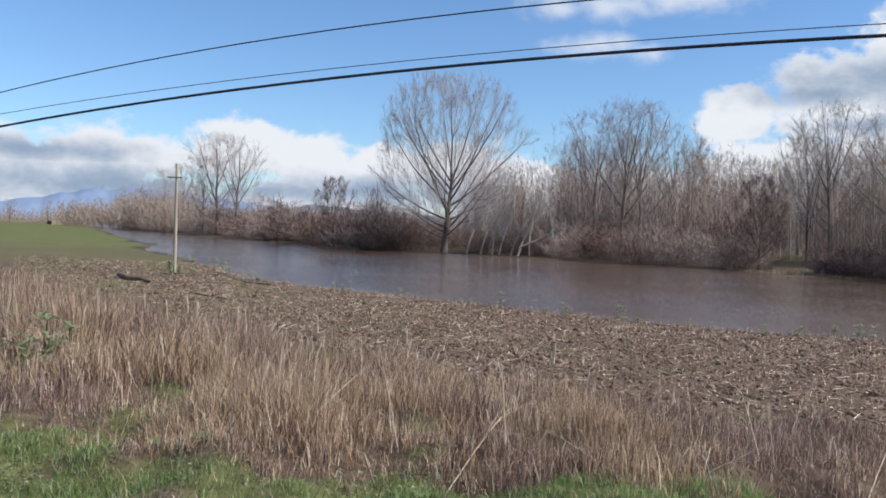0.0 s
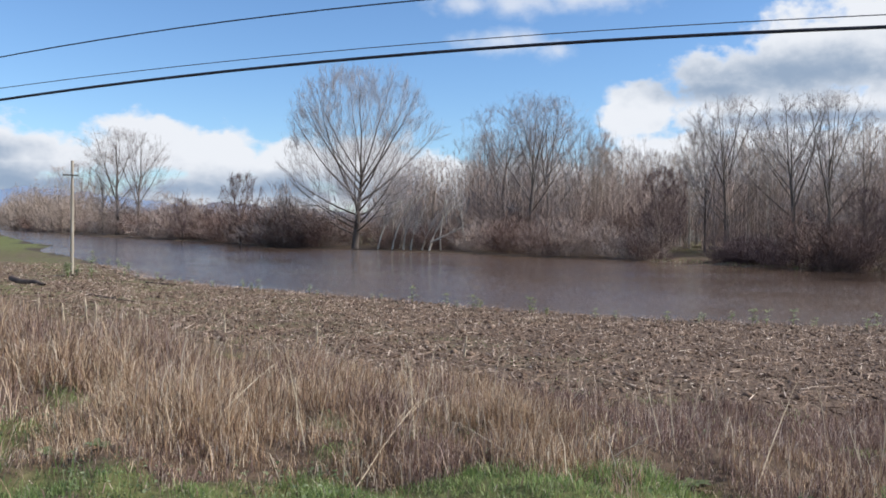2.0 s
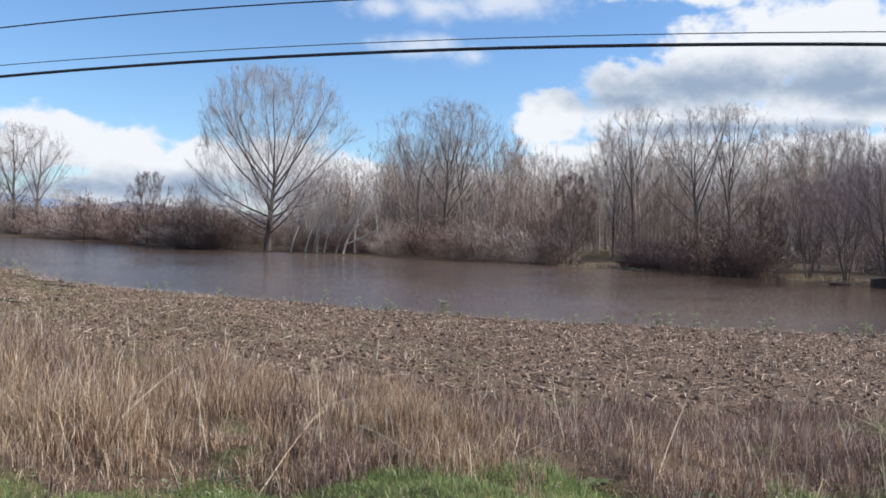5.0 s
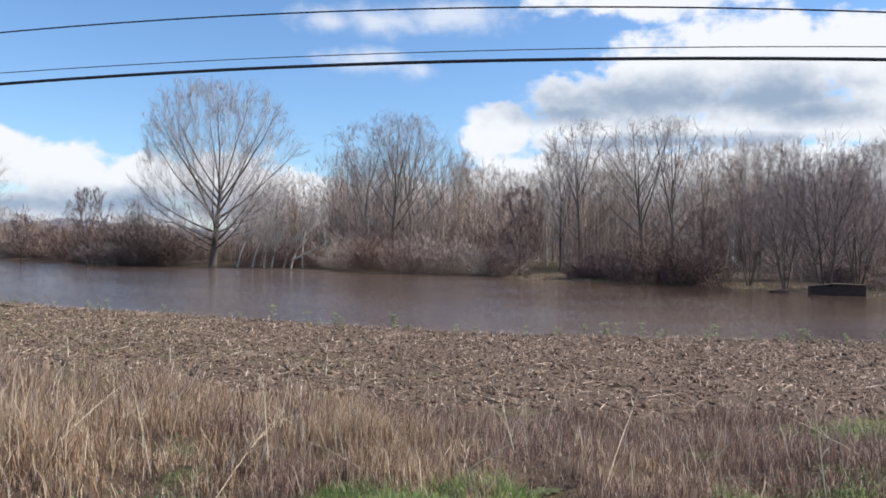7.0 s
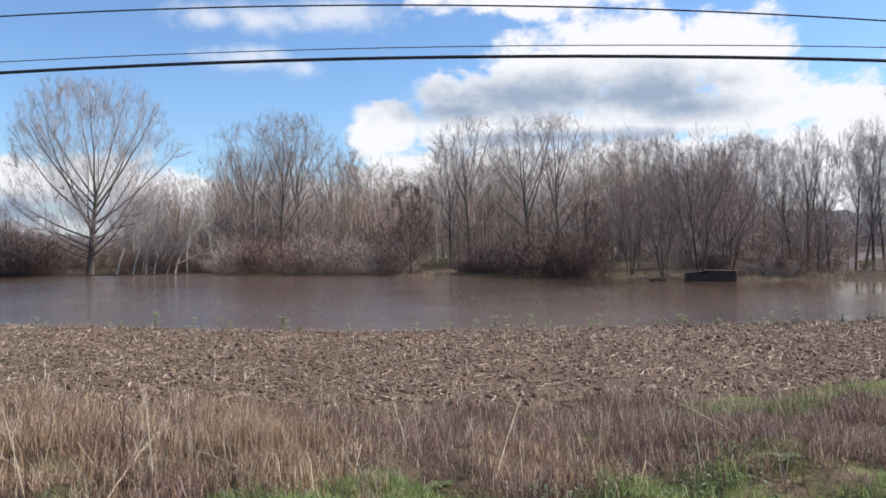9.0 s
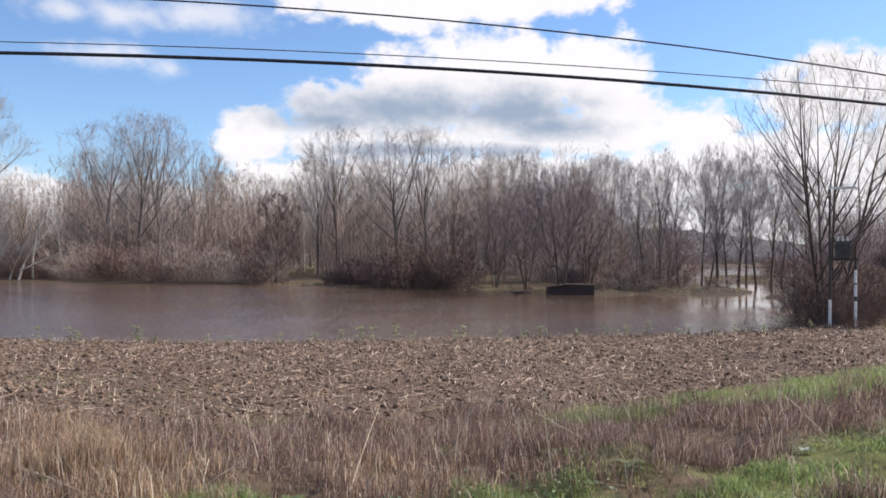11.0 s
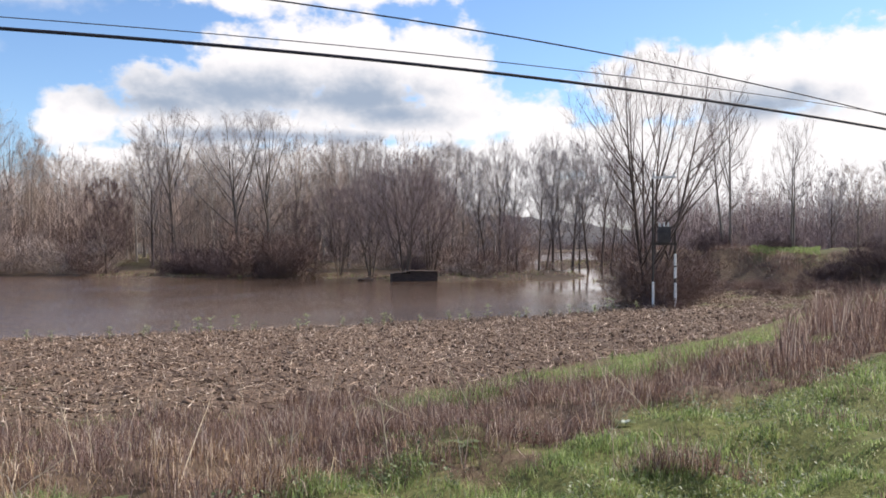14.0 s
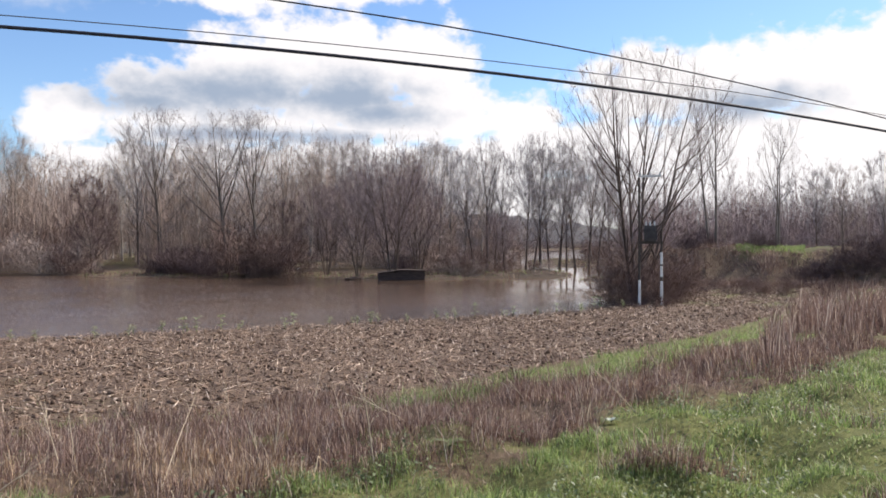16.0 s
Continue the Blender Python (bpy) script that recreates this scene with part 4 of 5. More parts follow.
for i in range(9):
    bush(38.6 + 5 * (i + rnd.uniform(0, 0.9)) / 9, rnd.uniform(94, 106), rnd.choice((0, 1, 1)), rnd.uniform(2.2, 3.8), 1.3)
for i in range(14):
    bush(9 + 11 * (i + rnd.uniform(0, 0.9)) / 14, rnd.uniform(118, 135), rnd.choice((0, 1, 1)), rnd.uniform(3.0, 4.5), 1.2)
# scrub on the islands and by the shed
for az, r, k, h in ((48.6, 78, 0, 0.9), (46.4, 77, 0, 1.7), (44.7, 77, 0, 2.2), (43.9, 79, 2, 1.8), (45.6, 76, 1, 1.5), (50.4, 79, 0, 0.6), (51.3, 79.5, 1, 0.6), (55.2, 128, 0, 2.2), (54.0, 133, 0, 2.0), (56.3, 125, 0, 2.4), (57.0, 43.4, 0, 1.7), (58.2, 43.6, 0, 1.6), (57.5, 46.0, 0, 2.6), (58.9, 46.5, 2, 2.2), (56.6, 46.4, 0, 0.9), (60.2, 47.5, 0, 1.5), (59.4, 45.5, 0, 1.2), (57.6, 41.6, 2, 0.7), (58.9, 42.2, 0, 0.9), (56.6, 40.6, 2, 0.45), (57.8, 39.8, 2, 0.4), (59.2, 40.2, 0, 0.4)):
    bush(az, r, k, h, 1.4)
# round bushes on the dike's crest and the dark hedge along it
for az, r, h in ((60.7, 67.5, 1.5), (61.2, 67, 2.1), (61.6, 67.5, 2.2), (62.2, 68, 1.8), (64.9, 66, 1.6), (65.4, 66, 1.5), (66.4, 66, 1.2), (59.9, 66, 0.8), (60.4, 69, 1.0)):
    bush(az, r, 2, h, 1.0)
for i in range(24):
    az = 67.6 + 15 * (i + rnd.uniform(0, 0.9)) / 24
    bush(az, rnd.uniform(57, 60), 2, (2.2 + 0.07 * (az - 67)) * rnd.uniform(0.75, 1.05), rnd.uniform(1.1, 1.5))
for i in range(9):
    bush(61.8 + 0.7 * i, rnd.uniform(59, 62.5), 2, rnd.uniform(0.3, 0.5), rnd.uniform(1.8, 2.4))
for i in range(30):                                  # scrub on the dike's face and foot
    az = 59.8 + 16 * (i + rnd.uniform(0, 0.9)) / 30
    bush(az, rnd.uniform(57, 62) if i % 3 and not 62 < az < 67.6 else rnd.uniform(46, 57), rnd.choice((0, 0, 2)), rnd.uniform(0.35, 0.75), rnd.uniform(1.4, 2.2))


for az, r, k, h in ((19.6, 97, 1, 2.6), (20.0, 101, 0, 3.2), (19.2, 94, 0, 2.2), (21.0, 93, 2, 1.3), (25.1, 92, 2, 3.4), (25.8, 90, 2, 4.0), (26.6, 89, 2, 4.2), (27.6, 88, 2, 3.9), (28.6, 86, 2, 3.4), (24.6, 89, 2, 2.2), (-3.2, 124, 0, 4.0), (1.9, 122, 0, 2.2), (22.0, 236, 2, 1.1), (22.7, 237, 2, 1.2), (23.5, 238, 2, 1.15), (24.3, 235, 2, 1.6),
                    (30.4, 86, 2, 3.0), (31.2, 84, 2, 4.2), (32.0, 85, 2, 4.0)):
    bush(az, r, k, h, 1.15)


# far woods, out to the edge of the plain
def far_woods(seed, belts, shoots, up):
    """Belts of upright bare stems with ascending shoots: headings, distances, how many, and heights."""
    g = np.random.RandomState(seed)
    t = Tubes()
    for a0, a1, r0, r1, n, hmin, hmax in belts:
        az, r = np.radians(g.uniform(a0, a1, n) + g.normal(size=n) * 0.5), g.uniform(r0, r1, n)
        keep = ((np.abs(az - radians(22.9)) > radians(0.55) + radians(0.3) * g.normal(size=n)) | (r > 262)) & ((np.abs(az - radians(25.6)) > radians(4.0)) | (np.abs(r - 246) > 16))     # a gap in the wood
        az, r, n = az[keep], r[keep], int(keep.sum())
        b = np.stack([r * np.sin(az), r * np.cos(az), np.full(n, 0.1)], 1)
        swell = 0.5 + 0.25 * np.sin(az * 1100 + r * 0.02) + 0.22 * np.sin(az * 430 + r * 0.07)     # crowns stand in clumps
        hgt = hmin + (hmax - hmin) * np.clip(swell + g.normal(size=n) * 0.16, 0, 1.05)
        tip = b + np.stack([g.normal(size=n) * hgt * 0.09, g.normal(size=n) * hgt * 0.09, hgt], 1)
        t.cones(b, tip, hgt * 0.004)
        for k in range(shoots):
            f = g.uniform(0.08, 0.98, n)
            p = b + (tip - b) * f[:, None]
            ln = hgt * (1.15 - f) * 0.36
            q = np.stack([g.normal(size=n) * 0.42, g.normal(size=n) * 0.42, g.uniform(up - 0.1, up + 0.5, n)], 1)
            t.slivers(p, p + q * ln[:, None], r * 0.00014 + 0.006, g)
    return t


FAR_BELTS = [(-42, -23.5, 480, 700, 1300, 4, 11), (-25.5, -21.5, 400, 520, 700, 6, 14), (-22.2, -19.3, 330, 420, 650, 8, 18), (-20.2, -17.3, 270, 340, 550, 6, 16.5), (-17.6, -10, 225, 300, 800, 4, 11),
             (-11, 9, 185, 300, 900, 4, 10), (8, 43.5, 180, 260, 1400, 10, 20), (19.5, 26, 262, 330, 450, 10, 23)]
tagged(new("far_woods", far_woods(77, FAR_BELTS, 32, 0.3).mesh("far_woods", TWIG_TAN)), "distant belt of bare tan woods", "woods", kind="stuff")
tagged(new("far_woods", far_woods(79, [(56.8, 86, 92, 180, 3300, 5, 12.4), (46.5, 58.5, 318, 370, 800, 2.5, 5), (42, 48, 245, 320, 500, 2.5, 5.5)], 34, 0.3).mesh("far_woods", TWIG_PLUM)), "purplish-brown bare scrub wood behind the dike", "woods", kind="stuff")
tagged(new("saplings", far_woods(78, [(1.4, 9.5, 138, 180, 520, 7, 18.5), (8.5, 20, 120, 160, 560, 8, 17.5), (18, 25, 132, 165, 340, 7, 15.5), (23.4, 34, 110, 158, 560, 8, 18), (33, 43.5, 120, 185, 1000, 8, 21)], 34, 0.5).mesh("saplings", TWIG_SCRUB)), "crowded bare grey saplings filling the flooded wood", "woods", kind="stuff")


# ---- grass and stubble ----
def scatter(g, n, az0, az1, r0, r1):
    """Random places, as dense per degree of view as per metre."""
    az, r = np.radians(g.uniform(az0, az1, n)), np.sqrt(g.uniform(r0 * r0, r1 * r1, n))
    return r * np.sin(az), r * np.cos(az)


def blades(name, x, y, z, high, width, bend, g, material, label, category):
    """Curved tapering blades, three triangles each."""
    n = len(x)
    a = g.uniform(0, 2 * np.pi, n)
    side = np.stack([np.cos(a), np.sin(a), np.zeros(n)], 1) * (width * 0.5)[:, None]
    b = g.uniform(0, 2 * np.pi, n)
    out = np.stack([np.cos(b), np.sin(b), np.zeros(n)], 1) * (high * bend)[:, None]
    p = np.stack([x, y, z - 0.02], 1)
    mid = p + out * 0.35 + np.stack([np.zeros(n), np.zeros(n), high * 0.6], 1)
    tip = p + out + np.stack([np.zeros(n), np.zeros(n), high * (1 - 0.35 * bend)], 1)
    if n and np.hypot(x, y).min() > 14.5:                # far off, one face a blade
        v, f = np.stack([p - side, p + side, tip], 1).reshape(-1, 3), np.arange(3 * n).reshape(-1, 3)
    else:
        v = np.stack([p - side, p + side, mid - side * 0.7, mid + side * 0.7, tip], 1).reshape(-1, 3)
        o = np.arange(n)[:, None, None] * 5
        f = (o + np.array([[0, 1, 3], [0, 3, 2], [2, 3, 4]])[None]).reshape(-1, 3)
    return tagged(new(name, mesh_np(name, v, f, material)), label, category, kind="stuff")


gr = np.random.RandomState(5)


def dry_bank(n, r0, r1, near):
    """Dead grass between the verge and the field, straw on one stretch and russet on another."""
    x, y = scatter(gr, n, -38, 80, r0, r1)
    h, turf, soil, mud, u, sv, sf = land(x, y)
    lump = 0.5 + 0.5 * ripple(x, y, 1.9, 31) + 0.3 * ripple(x, y, 0.6, 32)
    tuss = ripple(x, y, 1.7, 36) + 0.5 * ripple(x, y, 0.6, 37)
    dry = ((sv > -0.45 + 0.4 * lump) | (tuss > 0.95)) & (sf < 0.9 * lump) & (gr.uniform(size=n) < np.clip(0.08 + 1.15 * lump, 0.12, 1)) & (gr.uniform(size=n) > turf * 0.9 * (tuss < 0.95))
    dry &= ~((u > 0.45) & (x > 6) & (turf > 0.3) & (gr.uniform(size=n) < 0.93))
    rust = 0.15 + 0.2 * step(-x, 1.0, 5.0) + 0.75 * step(x + 2.0 * ripple(x, y, 3, 33), 0.0, 4.2) + 0.6 * step(ripple(x, y, 2.7, 34) + 0.4 * ripple(x, y, 0.8, 35), 0.35, 0.9)
    red = gr.uniform(size=n) < rust
    tall = (0.2 + 0.42 * step(-x, -5, 5) * step(u, 0.0, 0.25)) * np.clip(0.5 + 0.65 * lump, 0.3, 1.6) * gr.uniform(0.4, 1.3, n)
    spear = gr.uniform(size=n) < 0.06
    tall = np.where(spear, np.clip(tall, 0.25, 1) * 1.5, tall)
    for nm, sel, mat, lab in (("dry_grass", dry & ~red, STRAW, "tall dry straw-coloured grass on the bank"), ("russet_grass", dry & red, RUST_STRAW, "reddish-brown dead grass and weeds on the bank")):
        d0, k = np.hypot(x[sel], y[sel]), int(sel.sum())
        blades(nm, x[sel], y[sel], h[sel], tall[sel], (0.0026 + 0.0005 * d0) * gr.uniform(0.5, 1.5, k), gr.uniform(0.03, 0.3 if not near else 0.55, k) + 0.9 * gr.uniform(size=k) ** 4, gr, mat, lab, "grass")


dry_bank(190000, 7.5, 15, True)
dry_bank(105000, 4, 7.5, True)
dry_bank(130000, 15, 46, False)
# a mat of short dead grass under it
x, y = scatter(gr, 60000, -38, 80, 4, 11)
h, turf, soil, mud, u, sv, sf = land(x, y)
sel = (sv > -1.5) & (sf < 0.2) & (gr.uniform(size=len(x)) > turf)
k = int(sel.sum())
blades("russet_grass", x[sel], y[sel], h[sel], gr.uniform(0.04, 0.13, k), gr.uniform(0.004, 0.009, k), gr.uniform(0.4, 1.6, k), gr, RUST_STRAW, "matted short dead grass on the bank", "grass")


# green verge
def verge_grass(n, r0, r1, wide):
    x, y = scatter(gr, n, -38, 80, r0, r1)
    h, turf, soil, mud, u, sv, sf = land(x, y)
    sel = (gr.uniform(size=n) < turf * np.clip(0.8 + 0.5 * ripple(x, y, 0.9, 42), 0.25, 1)) & ((sf < 0) | (np.hypot(x, y) < 62))
    x, y, h = x[sel], y[sel], h[sel]
    tuft = np.clip(0.85 + 0.45 * ripple(x, y, 1.3, 41) + 0.4 * ripple(x, y, 0.45, 43), 0.3, 1.7)
    tuft = tuft * (1 + 1.1 * ((u[sel] > 0.34) & (u[sel] < 1) & (x > 6)))
    blades("green_grass", x, y, h, gr.uniform(0.04, 0.12, len(x)) * tuft, wide * gr.uniform(0.6, 1.5, len(x)), gr.uniform(0.15, 1.0, len(x)), gr, GREEN, "short bright green verge grass", "grass")


verge_grass(125000, 4.2, 6.8, 0.0055)
verge_grass(270000, 6.8, 14, 0.0075)
verge_grass(70000, 14.6, 24, 0.018)
verge_grass(60000, 24, 62, 0.035)

# the verge goes on round and behind the camera
x, y = scatter(gr, 26000, -180, 180, 0.0, 9.0)
h, turf, soil, mud, u, sv, sf = land(x, y)
sel = (sv < 0) & ((np.hypot(x, y) < 4.3) | (y < np.abs(x) * 0.17) | (x < -0.8 * y)) & (gr.uniform(size=len(x)) < 0.35 + 0.65 * turf)
k = int(sel.sum())
blades("green_grass", x[sel], y[sel], h[sel], gr.uniform(0.05, 0.17, k), gr.uniform(0.008, 0.016, k), gr.uniform(0.15, 1.0, k), gr, GREEN, "short green verge grass by the roadside", "grass")

# glossy broadleaf weeds among the verge grass
def leaf_litter(n):
    g = np.random.RandomState(51)
    x, y = scatter(g, n, -36, 80, 4.2, 13)
    h, turf, soil, mud, u, sv, sf = land(x, y)
    ok = (g.uniform(size=n) < turf) & (ripple(x, y, 1.6, 52) + 0.4 * ripple(x, y, 0.5, 53) + 0.4 * step(x, 3, 8) > 0.25)
    x, y, h = x[ok], y[ok], h[ok]
    m = len(x)
    a, up = g.uniform(0, 6.28, m), g.uniform(-0.2, 0.7, m)
    ln, wd = g.uniform(0.015, 0.04, m), g.uniform(0.007, 0.016, m)
    d = np.stack([np.cos(a) * np.cos(up), np.sin(a) * np.cos(up), np.sin(up)], 1) * ln[:, None]
    e = np.stack([-np.sin(a), np.cos(a), g.uniform(-0.4, 0.4, m)], 1) * wd[:, None]
    p = np.stack([x, y, h + g.uniform(0.03, 0.17, m)], 1)
    lift = np.array([0, 0, 0.006])
    v = np.stack([p, p + d * 0.5 + e + lift, p + d, p + d * 0.5 - e + lift, p + d * 0.5], 1).reshape(-1, 3)
    f = (np.arange(m)[:, None, None] * 5 + np.array([[0, 4, 1], [1, 4, 2], [2, 4, 3], [3, 4, 0]])[None]).reshape(-1, 3)
    return tagged(new("broadleaf_weeds", mesh_np("broadleaf_weeds", v, f, LEAF_GLOSS)), "low glossy broadleaf weeds in the verge", "weeds", kind="stuff")


LEAF_GLOSS = stalk_material("glossy_weed_leaf", (0.0, (0.08, 0.11, 0.05)), (0.6, (0.17, 0.22, 0.09)), (1.0, (0.34, 0.38, 0.22)), rough=0.5, through_light=0.25)
leaf_litter(60000)

# rough grass on the dike and its face
x, y = scatter(gr, 90000, 57, 80, 46, 72)
h, turf, soil, mud, u, sv, sf = land(x, y)
sel = (reach(x, y, DIKE) < 9.5) & (reach(x, y, DIKE) > 1.5) & (gr.uniform(size=len(x)) > turf) & (gr.uniform(size=len(x)) < 0.6 + 0.5 * ripple(x, y, 4, 45))
blades("russet_grass", x[sel], y[sel], h[sel], gr.uniform(0.12, 0.5, sel.sum()) * (1 + 0.5 * ripple(x[sel], y[sel], 3, 47)), gr.uniform(0.02, 0.045, sel.sum()), gr.uniform(0.1, 0.7, sel.sum()), gr, RUST_STRAW, "rank dead grass on the face of the dike", "grass")


# green turf on the dike's crest
x, y = scatter(gr, 40000, 61, 68, 60, 71)
h, turf, soil, mud, u, sv, sf = land(x, y)
sel = (h > 2.1) & (gr.uniform(size=len(x)) < turf)
k = int(sel.sum())
blades("green_grass", x[sel], y[sel], h[sel], gr.uniform(0.08, 0.28, k), gr.uniform(0.02, 0.04, k), gr.uniform(0.1, 0.8, k), gr, GREEN, "bright green grass on the dike's crest", "grass")
# tall russet weeds on the shoulder of the bank
x, y = scatter(gr, 40000, 66, 84, 11, 34)
h, turf, soil, mud, u, sv, sf = land(x, y)
sel = (u > 0.05) & (u < 0.55) & (sf < 0) & (gr.uniform(size=len(x)) < 0.3 + 0.8 * ripple(x, y, 2.2, 48))
k = int(sel.sum())
blades("russet_grass", x[sel], y[sel], h[sel], gr.uniform(0.25, 0.95, k) * (1 + 0.4 * ripple(x[sel], y[sel], 1.7, 49)), gr.uniform(0.008, 0.02, k), gr.uniform(0.05, 0.5, k), gr, RUST_STRAW, "tall reddish-brown dead weeds on the bank's shoulder", "grass")


# rank grass on the islands and along the far shore
x, y = scatter(gr, 260000, 20, 60, 70, 150)
h, turf, soil, mud, u, sv, sf = land(x, y)
sel = (h > 0.0) & (h < 0.5) & ((reach(x, y, SHORE_FAR) < 5) | within(x, y, FLOOD)) & (gr.uniform(size=len(x)) < 0.55 + 0.45 * ripple(x, y, 3, 46))
brown = gr.uniform(size=len(x)) < 0.78
for nm, ok, mat, lab in (("green_grass", sel & ~brown, GREEN, "rank green grass on the flood's islands"), ("russet_grass", sel & brown, RUST_STRAW, "dead brown grass on the flood's islands")):
    k = int(ok.sum())
    blades(nm, x[ok], y[ok], h[ok], gr.uniform(0.12, 0.45, k), gr.uniform(0.03, 0.06, k), gr.uniform(0.1, 0.8, k), gr, mat, lab, "grass")


# stubble and litter on the field
def litter(n, r0, r1, seed):
    g = np.random.RandomState(seed)
    x, y = scatter(g, n, -38, 80, r0, r1)
    h, turf, soil, mud, u, sv, sf = land(x, y)
    ok = (g.uniform(size=n) < np.where(h < 0.0, 0.9 * (h > -0.12), soil)) & (g.uniform(size=n) > step(np.hypot(x, y) - x, 65, 150)) & (h > -0.12) & (y < 95)
    x, y, h = x[ok], y[ok], h[ok]
    m = len(x)
    a, stand = g.uniform(0, 6.28, m), g.uniform(size=m) < 0.4
    tilt = np.where(stand, g.uniform(0.7, 1.5, m), g.uniform(0.0, 0.35, m))
    ln = np.where(stand, g.uniform(0.06, 0.2, m), g.uniform(0.08, 0.4, m))
    d = np.stack([np.cos(a) * np.cos(tilt), np.sin(a) * np.cos(tilt), np.sin(tilt)], 1)
    b = np.stack([x, y, h + 0.01], 1)
    t = Tubes()
    t.cones(b, b + d * ln[:, None], g.uniform(0.004, 0.015, m) * (1 + np.hypot(x, y) * 0.012))
    return t


tagged(new("stubble", litter(200000, 9, 70, 8).mesh("stubble", STUBBLE)), "pale broken maize stubble strewn over the field", "stubble", kind="stuff")


def husks(n, seed):
    """Curled scraps of dry leaf, folded along the middle."""
    g = np.random.RandomState(seed)
    x, y = scatter(g, n, -38, 80, 9, 48)
    h, turf, soil, mud, u, sv, sf = land(x, y)
    ok = (g.uniform(size=n) < soil) & (h > 0.0)
    x, y, h = x[ok], y[ok], h[ok]
    m = len(x)
    a, up = g.uniform(0, 6.28, m), g.uniform(-0.1, 0.9, m)
    ln, wd = g.uniform(0.03, 0.12, m), g.uniform(0.007, 0.02, m)
    d = np.stack([np.cos(a) * np.cos(up), np.sin(a) * np.cos(up), np.sin(up)], 1) * ln[:, None]
    e = np.stack([-np.sin(a), np.cos(a), g.uniform(-0.5, 0.5, m)], 1) * wd[:, None]
    p = np.stack([x, y, h + g.uniform(0.0, 0.05, m)], 1)
    fold = np.stack([np.zeros(m), np.zeros(m), g.uniform(0.005, 0.03, m)], 1)
    v = np.stack([p, p + d * 0.5 + e, p + d - fold, p + d * 0.5 - e, p + d * 0.5 + fold], 1).reshape(-1, 3)
    f = (np.arange(m)[:, None, None] * 5 + np.array([[0, 4, 1], [1, 4, 2], [2, 4, 3], [3, 4, 0]])[None]).reshape(-1, 3)
    return tagged(new("husks", mesh_np("husks", v, f, STUBBLE)), "pale curled maize husks littering the field", "stubble", kind="stuff")


husks(64000, 12)


def clods(n, seed):
    g = np.random.RandomState(seed)
    x, y = scatter(g, n, -38, 80, 9, 62)
    h, turf, soil, mud, u, sv, sf = land(x, y)
    ok = (g.uniform(size=n) < soil) & (h > -0.02)
    x, y, h = x[ok], y[ok], h[ok]
    m = len(x)
    s = g.uniform(0.02, 0.07, m) * (1 + 0.7 * (g.uniform(size=m) < 0.12))
    oct_v = np.array([[1, 0, 0], [0, 1, 0], [-1, 0, 0], [0, -1, 0], [0, 0, 0.8], [0, 0, -0.6]], dtype=float)
    oct_f = np.array([[0, 1, 4], [1, 2, 4], [2, 3, 4], [3, 0, 4], [1, 0, 5], [2, 1, 5], [3, 2, 5], [0, 3, 5]])
    jit = oct_v[None] * g.uniform(0.6, 1.3, (m, 6, 1)) + g.normal(size=(m, 6, 3)) * 0.15
    v = jit * s[:, None, None] + np.stack([x, y, h + s * 0.25], 1)[:, None, :]
    f = (np.arange(m)[:, None, None] * 6 + oct_f[None]).reshape(-1, 3)
    me = mesh_np("clods", v.reshape(-1, 3), f, CLOD)
    return tagged(new("clods", me), "brown lumps of tilled earth on the field", "soil", kind="stuff")


CLOD = stalk_material("dry_clods", (0.0, (0.075, 0.05, 0.036)), (0.6, (0.175, 0.118, 0.082)), (1.0, (0.30, 0.215, 0.155)), rough=0.95)
clods(38000, 9)


# ---- poles and wires ----
def cylinder_bm(bm, r0, r1, z0, z1, at=(0, 0), sides=12, turn=None):
    m = (turn or Matrix.Identity(4)) @ Matrix.Translation((at[0], at[1], (z0 + z1) / 2))
    bmesh.ops.create_cone(bm, cap_ends=True, segments=sides, radius1=r0, radius2=r1, depth=z1 - z0, matrix=m)


def utility_pole(x, y, high):
    ob = new("utility_pole")
    ob.location = (x, y, height(x, y))
    bm = bmesh.new()
    cylinder_bm(bm, 0.105, 0.075, -0.4, high)
    part_bm("post", bm, POLE_WOOD, ob)
    bm = bmesh.new()
    box_bm(bm, (0.86, 0.07, 0.075), (-0.09, -0.12, high - 0.85), 0.01)
    part_bm("crossarm", bm, POLE_DARK, ob, "dark wooden crossarm")
    for sx in (-0.46, 0.28):
        bm = bmesh.new()
        cylinder_bm(bm, 0.015, 0.015, high - 0.82, high - 0.76, (sx, -0.12), 8)
        cylinder_bm(bm, 0.032, 0.022, high - 0.76, high - 0.68, (sx, -0.12), 10)
        part_bm("insulator", bm, PORCELAIN, ob, "small porcelain insulator")
    return tagged(ob, "weathered wooden utility pole standing in the field", "utility pole")


pole = utility_pole(-16.8, 49.7, 6.75)
pole.rotation_euler = (0, 0, radians(18))


